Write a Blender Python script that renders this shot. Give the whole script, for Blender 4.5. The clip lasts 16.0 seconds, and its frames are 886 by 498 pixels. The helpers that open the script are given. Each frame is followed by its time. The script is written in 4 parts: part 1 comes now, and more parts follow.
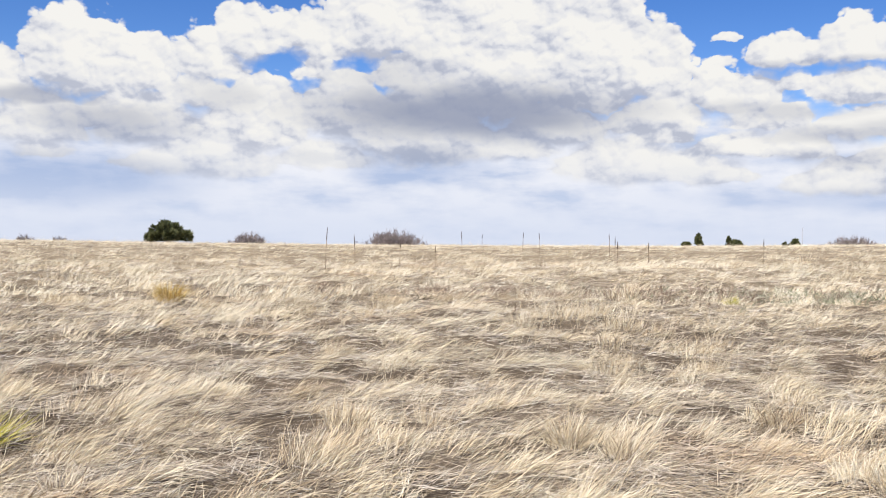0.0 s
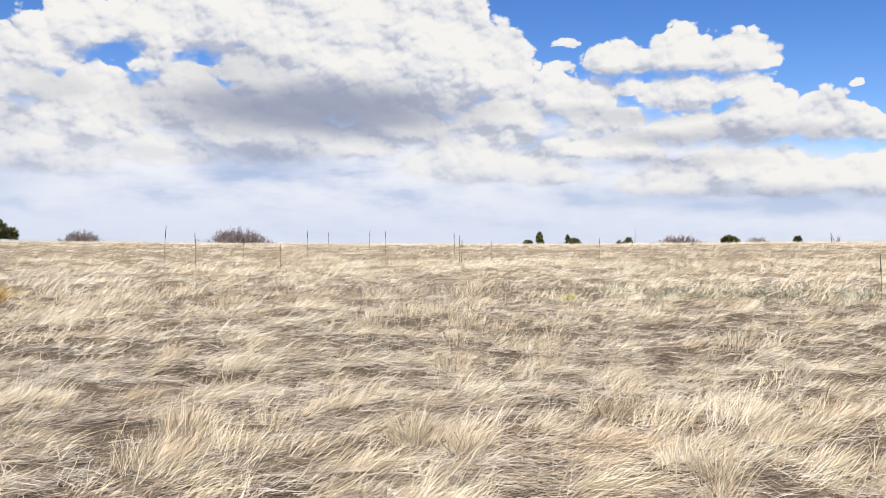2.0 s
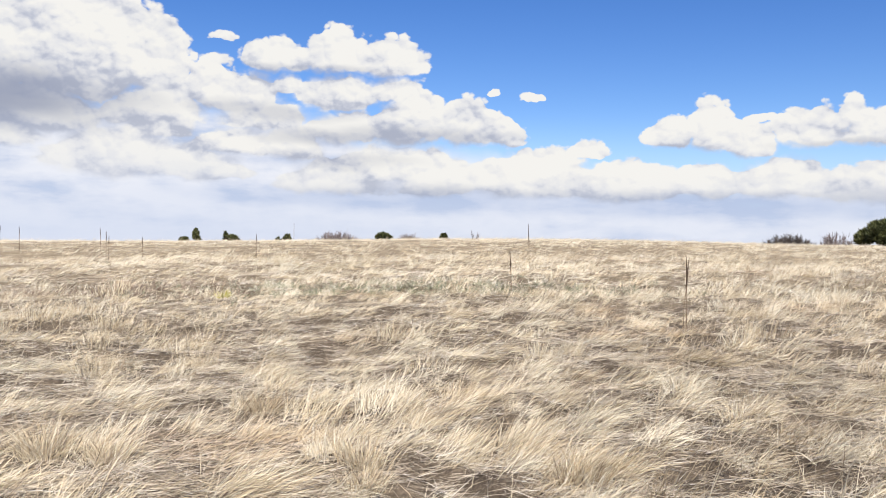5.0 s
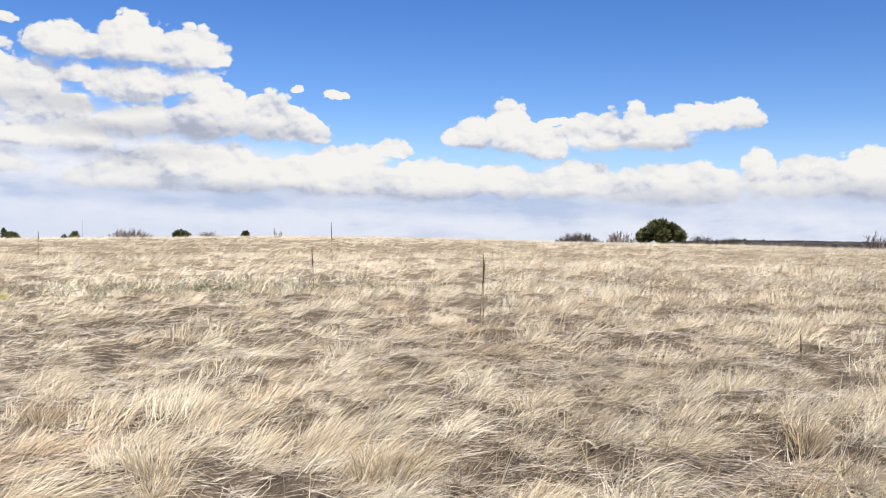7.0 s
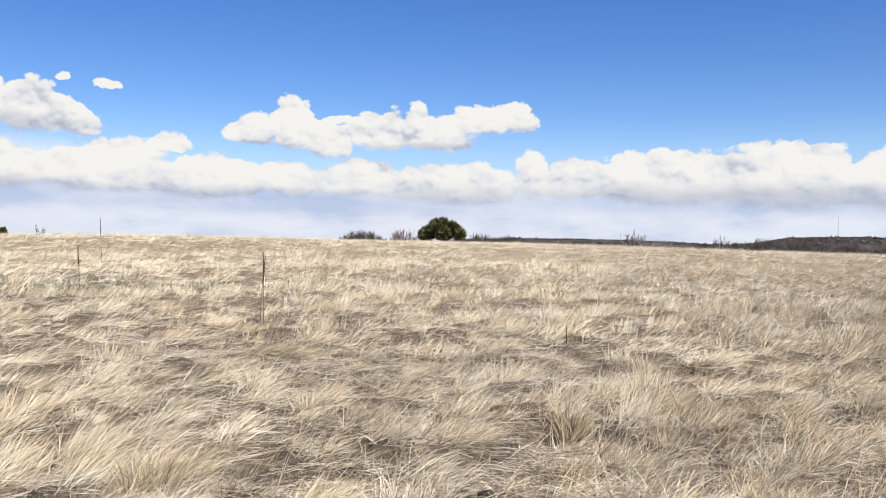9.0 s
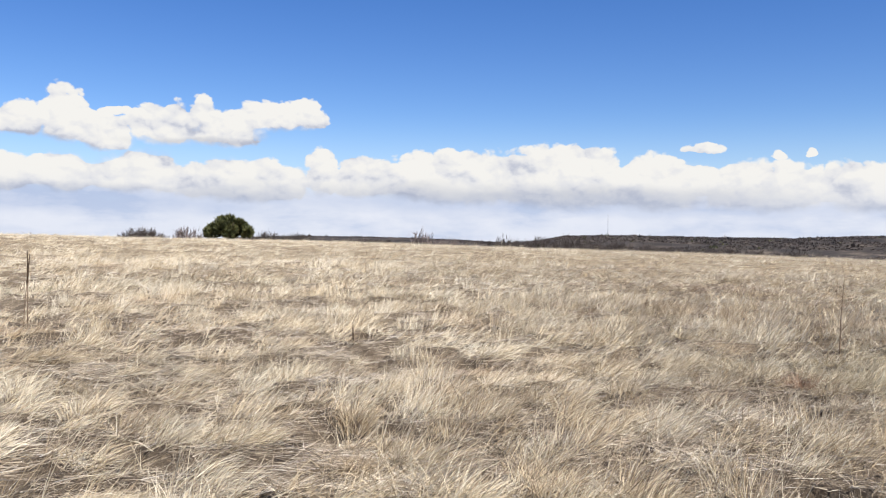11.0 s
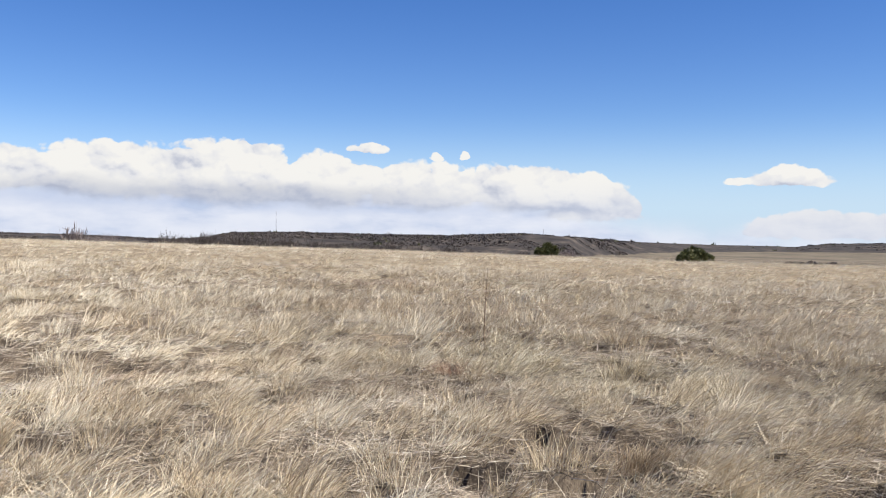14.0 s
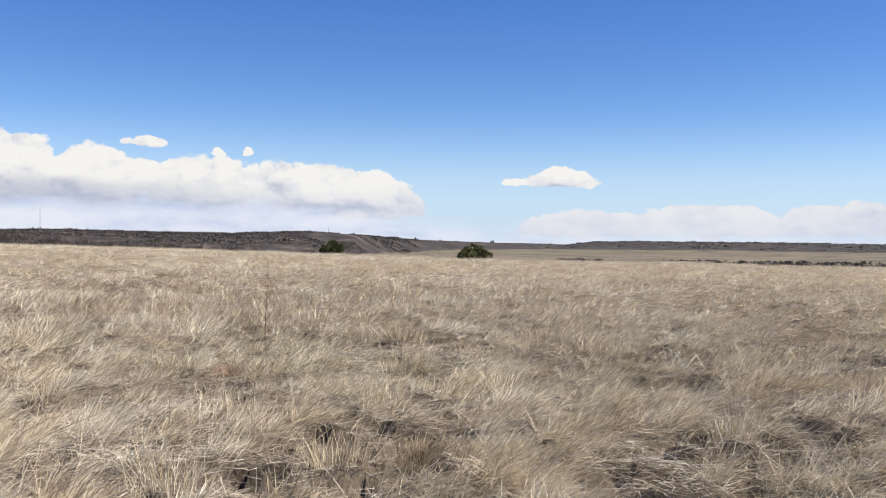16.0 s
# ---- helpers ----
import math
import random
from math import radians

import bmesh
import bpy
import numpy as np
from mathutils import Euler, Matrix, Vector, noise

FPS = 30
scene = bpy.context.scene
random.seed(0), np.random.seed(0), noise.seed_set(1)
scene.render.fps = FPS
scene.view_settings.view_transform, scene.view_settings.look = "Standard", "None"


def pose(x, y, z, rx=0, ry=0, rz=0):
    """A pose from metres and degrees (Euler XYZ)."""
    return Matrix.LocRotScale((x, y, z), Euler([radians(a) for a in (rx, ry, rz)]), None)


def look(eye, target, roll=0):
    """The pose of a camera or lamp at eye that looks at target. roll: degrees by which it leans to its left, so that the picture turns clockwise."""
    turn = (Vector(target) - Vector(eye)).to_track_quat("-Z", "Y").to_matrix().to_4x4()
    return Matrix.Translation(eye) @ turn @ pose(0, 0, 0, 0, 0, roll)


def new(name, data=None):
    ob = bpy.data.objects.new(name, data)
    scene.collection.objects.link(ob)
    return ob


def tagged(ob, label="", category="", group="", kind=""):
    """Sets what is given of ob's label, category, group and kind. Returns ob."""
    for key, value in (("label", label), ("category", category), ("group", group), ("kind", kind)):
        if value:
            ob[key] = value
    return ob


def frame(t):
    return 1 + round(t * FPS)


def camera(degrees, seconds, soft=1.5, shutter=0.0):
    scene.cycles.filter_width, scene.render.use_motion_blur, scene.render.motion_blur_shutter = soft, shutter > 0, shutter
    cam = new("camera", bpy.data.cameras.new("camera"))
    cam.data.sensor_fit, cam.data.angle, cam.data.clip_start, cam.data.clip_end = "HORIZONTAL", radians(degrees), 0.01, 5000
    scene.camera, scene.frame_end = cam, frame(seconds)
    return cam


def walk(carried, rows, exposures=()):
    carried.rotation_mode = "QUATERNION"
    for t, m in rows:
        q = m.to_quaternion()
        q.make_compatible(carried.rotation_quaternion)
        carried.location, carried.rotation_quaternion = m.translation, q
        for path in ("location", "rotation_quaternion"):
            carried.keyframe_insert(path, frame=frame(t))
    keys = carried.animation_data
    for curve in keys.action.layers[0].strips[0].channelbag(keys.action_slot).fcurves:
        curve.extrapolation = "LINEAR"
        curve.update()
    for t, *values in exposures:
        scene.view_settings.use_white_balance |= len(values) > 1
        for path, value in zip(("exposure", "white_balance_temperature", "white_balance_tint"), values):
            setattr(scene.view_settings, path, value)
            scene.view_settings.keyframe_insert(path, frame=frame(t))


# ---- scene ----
# ---- the camera: an arm's turn to the right on the spot ----
LENS = 52.7
EYE = 1.5
ARM = 0.153
PITCH, LEAN = -0.44, -0.6
STOPS = 0.8
TURNS = [
    (0.0, 0.0), (0.5, 1.9), (1.0, 3.82), (1.5, 6.78), (2.0, 9.77), (2.5, 12.98), (3.0, 16.98), (3.5, 20.66), (4.0, 24.04),
    (4.2, 25.7), (6.3, 39.07), (6.5, 40.42), (7.0, 43.83), (7.5, 47.43), (8.0, 50.62), (8.2, 52.06), (10.3, 66.0), (10.5, 67.34), (11.0, 70.97), (11.5, 74.88), (12.0, 78.59),
    (12.5, 82.15), (13.0, 85.69), (13.5, 88.94), (14.0, 91.98), (14.5, 94.74), (15.0, 97.97), (15.5, 101.84), (16.0, 105.66),
]
cam = camera(LENS, 16.0, soft=1.0)
walk(cam, [(t, pose(ARM * math.sin(radians(a)), ARM * math.cos(radians(a)), EYE, 90 + PITCH, LEAN, -a)) for t, a in TURNS], [(0.0, STOPS), (16.0, STOPS)])

# ---- sun and sky ----
SUN_AZ, SUN_EL = 204.0, 52.0          # degrees clockwise from +y, degrees above the ground
sun = new("sun", bpy.data.lights.new("sun", "SUN"))
sun.data.energy, sun.data.angle, sun.data.color = 5.0, radians(0.6), (1.0, 0.95, 0.87)
sun.matrix_world = look((0, 0, 0), (-math.sin(radians(SUN_AZ)) * math.cos(radians(SUN_EL)), -math.cos(radians(SUN_AZ)) * math.cos(radians(SUN_EL)), -math.sin(radians(SUN_EL))))


class Graph:
    """A short way to write node trees: every method returns an output socket."""

    def __init__(self, tree):
        self.tree = tree

    def node(self, kind, ins=(), out=0, **props):
        n = self.tree.nodes.new(kind)
        for k, v in props.items():
            setattr(n, k, v)
        for key, v in (ins.items() if isinstance(ins, dict) else enumerate(ins)):
            if v is None:
                continue
            if isinstance(v, bpy.types.NodeSocket):
                self.tree.links.new(v, n.inputs[key])
            else:
                n.inputs[key].default_value = v
        return n.outputs[out]

    def math(self, op, a, b=None, c=None, clamp=False):
        return self.node("ShaderNodeMath", (a, b, c), operation=op, use_clamp=clamp)

    def vec(self, op, a, b=None, c=None, out=0):
        return self.node("ShaderNodeVectorMath", (a, b, c), out, operation=op)

    def remap(self, v, a, b, c=0.0, d=1.0, kind="SMOOTHSTEP"):
        return self.node("ShaderNodeMapRange", (v, a, b, c, d), interpolation_type=kind, clamp=True)

    def noise(self, v, scale, detail=4.0, rough=0.55, out=0, dist=0.0):
        return self.node("ShaderNodeTexNoise", {"Vector": v, "Scale": scale, "Detail": detail, "Roughness": rough, "Distortion": dist}, out)

    def mix(self, f, a, b, blend="MIX"):
        n = self.tree.nodes.new("ShaderNodeMix")
        n.data_type, n.blend_type = "RGBA", blend
        for key, v in ((0, f), (6, a), (7, b)):
            if isinstance(v, bpy.types.NodeSocket):
                self.tree.links.new(v, n.inputs[key])
            else:
                n.inputs[key].default_value = v if key == 0 else (*v, 1.0)
        return n.outputs[2]

    def ramp(self, f, stops):
        n = self.tree.nodes.new("ShaderNodeValToRGB")
        el = n.color_ramp.elements
        while len(el) < len(stops):
            el.new(0.5)
        for e, (p, c) in zip(el, stops):
            e.position, e.color = p, (*c, 1.0)
        self.tree.links.new(f, n.inputs[0])
        return n.outputs[0]


# cumulus heaps: azimuth, elevation, half width, half height, in degrees
HEAPS = [
    (-26.2, 8.6, 1.85, 2.15), (-22.2, 9.68, 3.34, 3.78), (-23.1, 9.63, 1.49, 2.53), (-18.4, 9.65, 2.23, 2.62), (-14.6, 10.51, 2.49, 2.53), (-12.9, 11.9, 1.85, 2.41),
    (-9.1, 12.44, 2.94, 2.02), (-4.6, 12.71, 3.51, 3.66), (2.3, 10.14, 5.29, 7.65), (8.8, 10.17, 4.49, 6.85), (12.3, 10.27, 3.08, 3.66), (9.8, 8.7, 2.06, 2.61),
    (13.4, 9.15, 1.51, 1.72), (-24.3, 6.39, 3.23, 2.8), (-18.7, 6.8, 4.13, 3.14), (-12.1, 6.83, 3.89, 3.49), (-6.3, 7.66, 3.15, 3.41), (-1.3, 6.52, 5.3, 4.84),
    (-24.3, 5.15, 2.06, 1.29), (-15.0, 4.66, 5.28, 2.61), (-7.6, 5.13, 4.35, 1.53), (4.5, 5.92, 3.87, 1.79), (11.2, 7.37, 2.04, 1.5), (11.2, 4.65, 4.77, 2.66),
]
HEAPS += [
    (18.5, 8.37, 2.75, 1.84), (19.5, 7.36, 3.23, 1.51), (24.6, 9.0, 3.0, 1.5), (28.4, 9.28, 1.97, 1.27), (13.5, 7.69, 3.54, 2.29), (7.5, 7.24, 4.0, 3.08),
    (-8.2, 10.51, 1.47, 1.86), (-3.0, 10.2, 1.94, 2.51), (-15.2, 8.73, 2.14, 2.43), (13.5, 6.69, 2.51, 1.79), (17.5, 12.39, 0.97, 0.46), (-11.7, 11.9, 2.03, 1.22),
    (-7.6, 11.68, 2.26, 1.23), (21.0, 11.06, 2.43, 1.38), (24.3, 11.23, 1.87, 2.0), (27.6, 11.03, 2.34, 1.93), (16.8, 8.64, 1.68, 2.4), (19.4, 8.69, 1.58, 2.09),
    (21.4, 9.6, 1.04, 0.88), (24.4, 8.63, 2.21, 1.61), (28.3, 9.2, 1.97, 1.09), (25.1, 6.85, 2.54, 2.0), (29.0, 7.09, 2.94, 2.6), (32.9, 6.91, 2.51, 2.19),
]
HEAPS += [
    (35.1, 6.61, 1.49, 1.4), (11.3, 7.46, 1.77, 1.27), (18.0, 5.82, 1.94, 1.54), (21.6, 5.73, 2.25, 1.78), (28.2, 4.43, 4.45, 2.12), (16.4, 4.22, 2.82, 1.6),
    (25.1, 3.5, 4.23, 1.52), (37.7, 4.27, 3.66, 1.57), (34.2, 3.68, 3.08, 1.21), (37.1, 9.13, 0.65, 0.3), (34.5, 9.37, 0.31, 0.24), (45.4, 6.47, 1.46, 1.41),
    (48.0, 6.53, 1.41, 2.2), (50.3, 5.93, 1.58, 1.53), (50.8, 7.58, 0.87, 0.31), (53.5, 6.53, 1.9, 1.81), (56.1, 7.45, 1.01, 1.3), (57.1, 6.39, 2.69, 1.57),
    (60.6, 7.37, 2.68, 1.35), (62.1, 7.49, 1.22, 1.14), (40.6, 5.63, 1.23, 0.77), (18.8, 5.76, 3.05, 1.44), (24.4, 3.57, 3.31, 1.9), (30.5, 3.45, 3.68, 1.64),
]
HEAPS += [
    (36.8, 3.5, 3.84, 2.36), (42.6, 3.26, 3.89, 2.02), (47.6, 3.43, 2.47, 1.61), (52.0, 3.49, 2.86, 1.94), (58.4, 3.24, 4.48, 1.76), (63.3, 3.58, 1.1, 1.95),
    (65.7, 3.28, 1.83, 1.76), (69.9, 3.3, 3.43, 2.24), (52.0, 3.44, 2.85, 1.99), (58.3, 3.03, 4.38, 1.87), (63.3, 3.93, 0.96, 1.67), (66.1, 3.45, 2.46, 1.71),
    (72.2, 3.32, 6.0, 2.56), (80.0, 3.78, 2.25, 2.22), (83.6, 3.39, 2.03, 2.12), (87.0, 3.43, 1.96, 1.52), (90.0, 3.42, 1.59, 1.38), (95.3, 3.04, 4.12, 1.77),
    (87.2, 5.74, 1.39, 0.37), (91.5, 5.36, 0.38, 0.32), (93.2, 5.34, 0.27, 0.35), (78.6, 3.12, 4.96, 2.9), (84.4, 2.88, 3.52, 2.53), (90.6, 2.74, 4.6, 2.28),
]
HEAPS += [
    (97.0, 2.67, 3.82, 2.16), (101.2, 2.49, 2.7, 1.83), (103.0, 2.1, 1.75, 1.16), (100.6, 1.77, 3.74, 1.14), (110.5, 3.72, 1.48, 0.28), (113.3, 3.88, 2.13, 0.8),
    (114.6, 0.79, 4.42, 1.33), (122.1, 0.92, 4.89, 1.5), (129.8, 1.0, 4.28, 1.52),
]
# grey cloud bases
BASES = [(1.6, 8.23, 10.5, 1.9, 1.0), (-3.1, 9.93, 4.3, 2.17, 0.35), (5.9, 7.35, 4.7, 0.8, 0.6), (-24.6, 8.14, 4.3, 0.58, 0.7), (-20.6, 6.99, 4.3, 1.16, 0.6), (-14.1, 8.69, 2.9, 1.09, 0.35),
         (21.2, 7.88, 4.0, 0.54, 0.4), (24.3, 6.45, 4.3, 0.65, 0.5), (22.4, 10.6, 4.3, 0.33, 0.4), (-22.5, 3.57, 7.2, 1.63, 0.8), (-1.6, 4.81, 4.3, 1.38, 0.6), (-8.1, 5.41, 2.5, 0.36, 0.2),
         (4.5, 4.33, 2.2, 0.29, 0.2), (29.3, 6.69, 6.2, 0.72, 0.45), (18.2, 8.24, 3.3, 0.51, 0.4), (24.2, 5.03, 4.7, 0.51, 0.3), (56.1, 6.0, 4.7, 0.33, 0.4), (46.1, 6.03, 2.2, 0.29, 0.35),
         (28.5, 2.76, 12.7, 0.8, 0.5), (51.6, 2.37, 16.3, 0.87, 0.5), (75.1, 2.71, 18.1, 0.94, 0.5), (89.5, 2.13, 12.0, 0.58, 0.4)]


def node_group(name, outs):
    tree = bpy.data.node_groups.new(name, "ShaderNodeTree")
    tree.interface.new_socket("P", in_out="INPUT", socket_type="NodeSocketVector")
    for o in outs:
        tree.interface.new_socket(o, in_out="OUTPUT", socket_type="NodeSocketFloat")
    return tree, Graph(tree), tree.nodes.new("NodeGroupInput").outputs[0], tree.nodes.new("NodeGroupOutput")


def billow_field():
    """A node group: rounded puffs heaped on puffs, from azimuth and elevation."""
    tree, g, p, end = node_group("billow_field", "B")
    flat = g.vec("MULTIPLY", p, (1.0, 1.35, 0.0))
    flat = g.vec("ADD", flat, g.vec("MULTIPLY", g.vec("SUBTRACT", g.noise(flat, 0.7, 2.0, 0.5, 1), (0.5, 0.5, 0.5)), (1.0, 0.8, 0.0)))
    total = None
    for scale, weight in ((0.5, 0.52), (1.25, 0.30), (3.0, 0.11)):
        d = g.node("ShaderNodeTexVoronoi", {"Vector": g.vec("ADD", flat, (scale * 3.1, scale * 1.7, 0.0)), "Scale": scale, "Smoothness": 0.25}, 0, feature="SMOOTH_F1", voronoi_dimensions="2D")
        d = g.math("MULTIPLY_ADD", g.math("MULTIPLY", d, d), -weight * 2.0, weight)
        total = d if total is None else g.math("ADD", total, d)
    tree.links.new(total, end.inputs[0])
    return tree


def cloud_field():
    """A node group: from azimuth and elevation to how deep inside a heap, flat below and round above, that direction lies."""
    tree, g, p, end = node_group("cloud_field", "F")
    flat = g.vec("MULTIPLY", p, (1.0, 1.25, 0.0))
    w1 = g.vec("MULTIPLY", g.vec("SUBTRACT", g.noise(flat, 0.4, 3.0, 0.5, 1), (0.5, 0.5, 0.5)), (1.1, 0.7, 0.0))
    w2 = g.vec("MULTIPLY", g.vec("SUBTRACT", g.noise(flat, 1.3, 2.0, 0.5, 1), (0.5, 0.5, 0.5)), (0.6, 0.45, 0.0))
    q = g.vec("ADD", g.vec("ADD", p, w1), w2)
    best = None
    for a, e, ra, re in HEAPS:
        d = g.vec("MULTIPLY_ADD", q, (1 / ra, 1 / re, 0), (-a / ra, -e / re, 0))
        d = g.vec("MAXIMUM", d, g.vec("MULTIPLY", d, (-1.0, -2.4, 0)))
        d = g.vec("LENGTH", d, out=1)
        s = min(ra, re) ** 0.5
        d = g.math("MULTIPLY_ADD", d, s, -s)
        best = d if best is None else g.math("SMOOTH_MIN", best, d, 0.12)
    tree.links.new(g.math("MULTIPLY", best, -1.0), end.inputs[0])
    return tree


def build_world():
    world = bpy.data.worlds.new("sky")
    scene.world = world
    world.use_nodes = True
    tree = world.node_tree
    tree.nodes.clear()
    g = Graph(tree)
    sky = g.node("ShaderNodeTexSky", (), sky_type="NISHITA", sun_disc=False, sun_elevation=radians(SUN_EL), sun_rotation=radians(SUN_AZ),
                 altitude=1900.0, air_density=1.0, dust_density=0.15, ozone_density=1.4)
    way = g.node("ShaderNodeTexCoord", (), "Generated")
    xyz = tree.nodes.new("ShaderNodeSeparateXYZ")
    tree.links.new(way, xyz.inputs[0])
    az = g.math("MULTIPLY", g.math("ARCTAN2", xyz.outputs[0], xyz.outputs[1]), 57.2958)
    el = g.math("MULTIPLY", g.math("ARCSINE", xyz.outputs[2]), 57.2958)
    p = g.node("ShaderNodeCombineXYZ", (az, el, 0.0))
    group, billow = cloud_field(), billow_field()
    f0 = g.node("ShaderNodeGroup", {0: p}, node_tree=group)
    f1 = g.node("ShaderNodeGroup", {0: g.vec("ADD", p, (0.3, 0.8, 0.0))}, node_tree=group)
    b0 = g.node("ShaderNodeGroup", {0: p}, node_tree=billow)
    b1 = g.node("ShaderNodeGroup", {0: g.vec("ADD", p, (0.10, 0.26, 0.0))}, node_tree=billow)
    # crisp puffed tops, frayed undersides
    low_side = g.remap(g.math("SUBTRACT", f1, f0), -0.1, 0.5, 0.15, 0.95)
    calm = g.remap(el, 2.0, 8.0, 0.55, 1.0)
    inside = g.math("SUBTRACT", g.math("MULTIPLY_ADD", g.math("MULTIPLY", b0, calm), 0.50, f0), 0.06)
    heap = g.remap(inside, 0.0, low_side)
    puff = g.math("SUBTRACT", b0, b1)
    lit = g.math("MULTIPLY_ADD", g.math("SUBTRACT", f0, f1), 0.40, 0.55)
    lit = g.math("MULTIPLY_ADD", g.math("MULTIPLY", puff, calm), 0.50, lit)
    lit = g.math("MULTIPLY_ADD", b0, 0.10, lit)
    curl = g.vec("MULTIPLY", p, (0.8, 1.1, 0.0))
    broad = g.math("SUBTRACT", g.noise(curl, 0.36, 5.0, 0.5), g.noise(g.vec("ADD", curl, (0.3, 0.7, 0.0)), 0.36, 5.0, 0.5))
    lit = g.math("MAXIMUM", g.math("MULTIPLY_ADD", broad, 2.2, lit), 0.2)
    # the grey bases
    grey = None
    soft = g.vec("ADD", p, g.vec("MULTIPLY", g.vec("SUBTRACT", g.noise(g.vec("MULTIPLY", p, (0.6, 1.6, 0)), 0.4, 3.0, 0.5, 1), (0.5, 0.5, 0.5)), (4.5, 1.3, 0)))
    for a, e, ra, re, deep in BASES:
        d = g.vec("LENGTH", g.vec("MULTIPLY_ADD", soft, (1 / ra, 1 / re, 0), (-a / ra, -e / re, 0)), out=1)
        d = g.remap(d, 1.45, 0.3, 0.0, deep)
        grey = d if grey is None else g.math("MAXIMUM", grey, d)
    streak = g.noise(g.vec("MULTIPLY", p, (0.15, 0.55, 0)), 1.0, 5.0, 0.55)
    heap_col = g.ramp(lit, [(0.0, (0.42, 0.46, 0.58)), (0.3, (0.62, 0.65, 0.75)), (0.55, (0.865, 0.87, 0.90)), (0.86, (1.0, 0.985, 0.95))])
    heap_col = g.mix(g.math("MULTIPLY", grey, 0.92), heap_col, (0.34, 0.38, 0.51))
    # the high haze and flat layer near the horizon
    top = g.math("SUBTRACT", g.remap(az, 14.0, 46.0, 8.6, 4.3), g.remap(az, 92.0, 108.0, 0.0, 3.2))
    top = g.math("ADD", top, g.math("MULTIPLY_ADD", g.noise(g.vec("MULTIPLY", p, (0.25, 0.0, 0)), 1.0, 3.0), 2.2, -1.1))
    veil = g.remap(el, -0.5, 9.0, 0.85, 0.0, "SMOOTHERSTEP")
    cover = g.math("MULTIPLY", g.remap(g.math("SUBTRACT", top, el), -0.5, 1.6), g.remap(streak, 0.1, 0.4, 0.65, 1.0))
    layer_shade = g.math("SUBTRACT", g.math("MULTIPLY_ADD", broad, 1.3, g.remap(streak, 0.25, 0.6)), g.math("MULTIPLY", grey, 0.8), None, True)
    layer_col = g.ramp(layer_shade, [(0.0, (0.50, 0.59, 0.79)), (0.45, (0.70, 0.75, 0.88)), (1.0, (0.86, 0.88, 0.95))])
    layer_col = g.mix(g.math("MULTIPLY", grey, 0.8), layer_col, (0.38, 0.49, 0.74))
    lower = g.math("MULTIPLY", g.remap(el, 0.0, 5.0, 0.8, 0.0), g.remap(az, 15.0, 45.0, 1.0, 0.55))
    layer_col = g.mix(lower, layer_col, (0.68, 0.74, 0.89))
    sink = g.remap(az, 4.0, 32.0, 8.0, 4.4)
    heap_low = g.remap(g.math("DIVIDE", el, sink), 0.1, 1.0, 0.85, 0.0)
    heap_col = g.mix(heap_low, heap_col, layer_col)
    air = g.node("ShaderNodeHueSaturation", {"Hue": 0.515, "Saturation": 1.35, "Value": 1.0, "Fac": 1.0, "Color": sky})
    b_sky = g.node("ShaderNodeBackground", (air, 0.080))
    b_layer = g.node("ShaderNodeBackground", (layer_col, 0.575))
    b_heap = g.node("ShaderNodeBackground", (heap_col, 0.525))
    b_veil = g.node("ShaderNodeBackground", ((0.56, 0.72, 0.95, 1.0), 0.54))
    s = g.node("ShaderNodeMixShader", (veil, b_sky, b_veil))
    s = g.node("ShaderNodeMixShader", (cover, s, b_layer))
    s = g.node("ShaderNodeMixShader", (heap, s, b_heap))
    tree.links.new(s, tree.nodes.new("ShaderNodeOutputWorld").inputs[0])


build_world()


# ---- materials ----
def material(name):
    m = bpy.data.materials.new(name)
    m.use_nodes = True
    m.node_tree.nodes.clear()
    return m, Graph(m.node_tree)


def finish(m, g, shader):
    m.node_tree.links.new(shader, m.node_tree.nodes.new("ShaderNodeOutputMaterial").inputs[0])
    return m


def principled(g, color, rough, spec=0.3, normal=None):
    return g.node("ShaderNodeBsdfPrincipled", {"Base Color": color, "Roughness": rough, "Specular IOR Level": spec, "Normal": normal})


def bump(g, height, strength, dist):
    return g.node("ShaderNodeBump", {"Strength": strength, "Distance": dist, "Height": height})


STRAW = [(0.0, (0.10, 0.071, 0.047)), (0.22, (0.27, 0.198, 0.124)), (0.5, (0.48, 0.378, 0.24)), (0.78, (0.66, 0.555, 0.385)), (1.0, (0.70, 0.635, 0.495))]


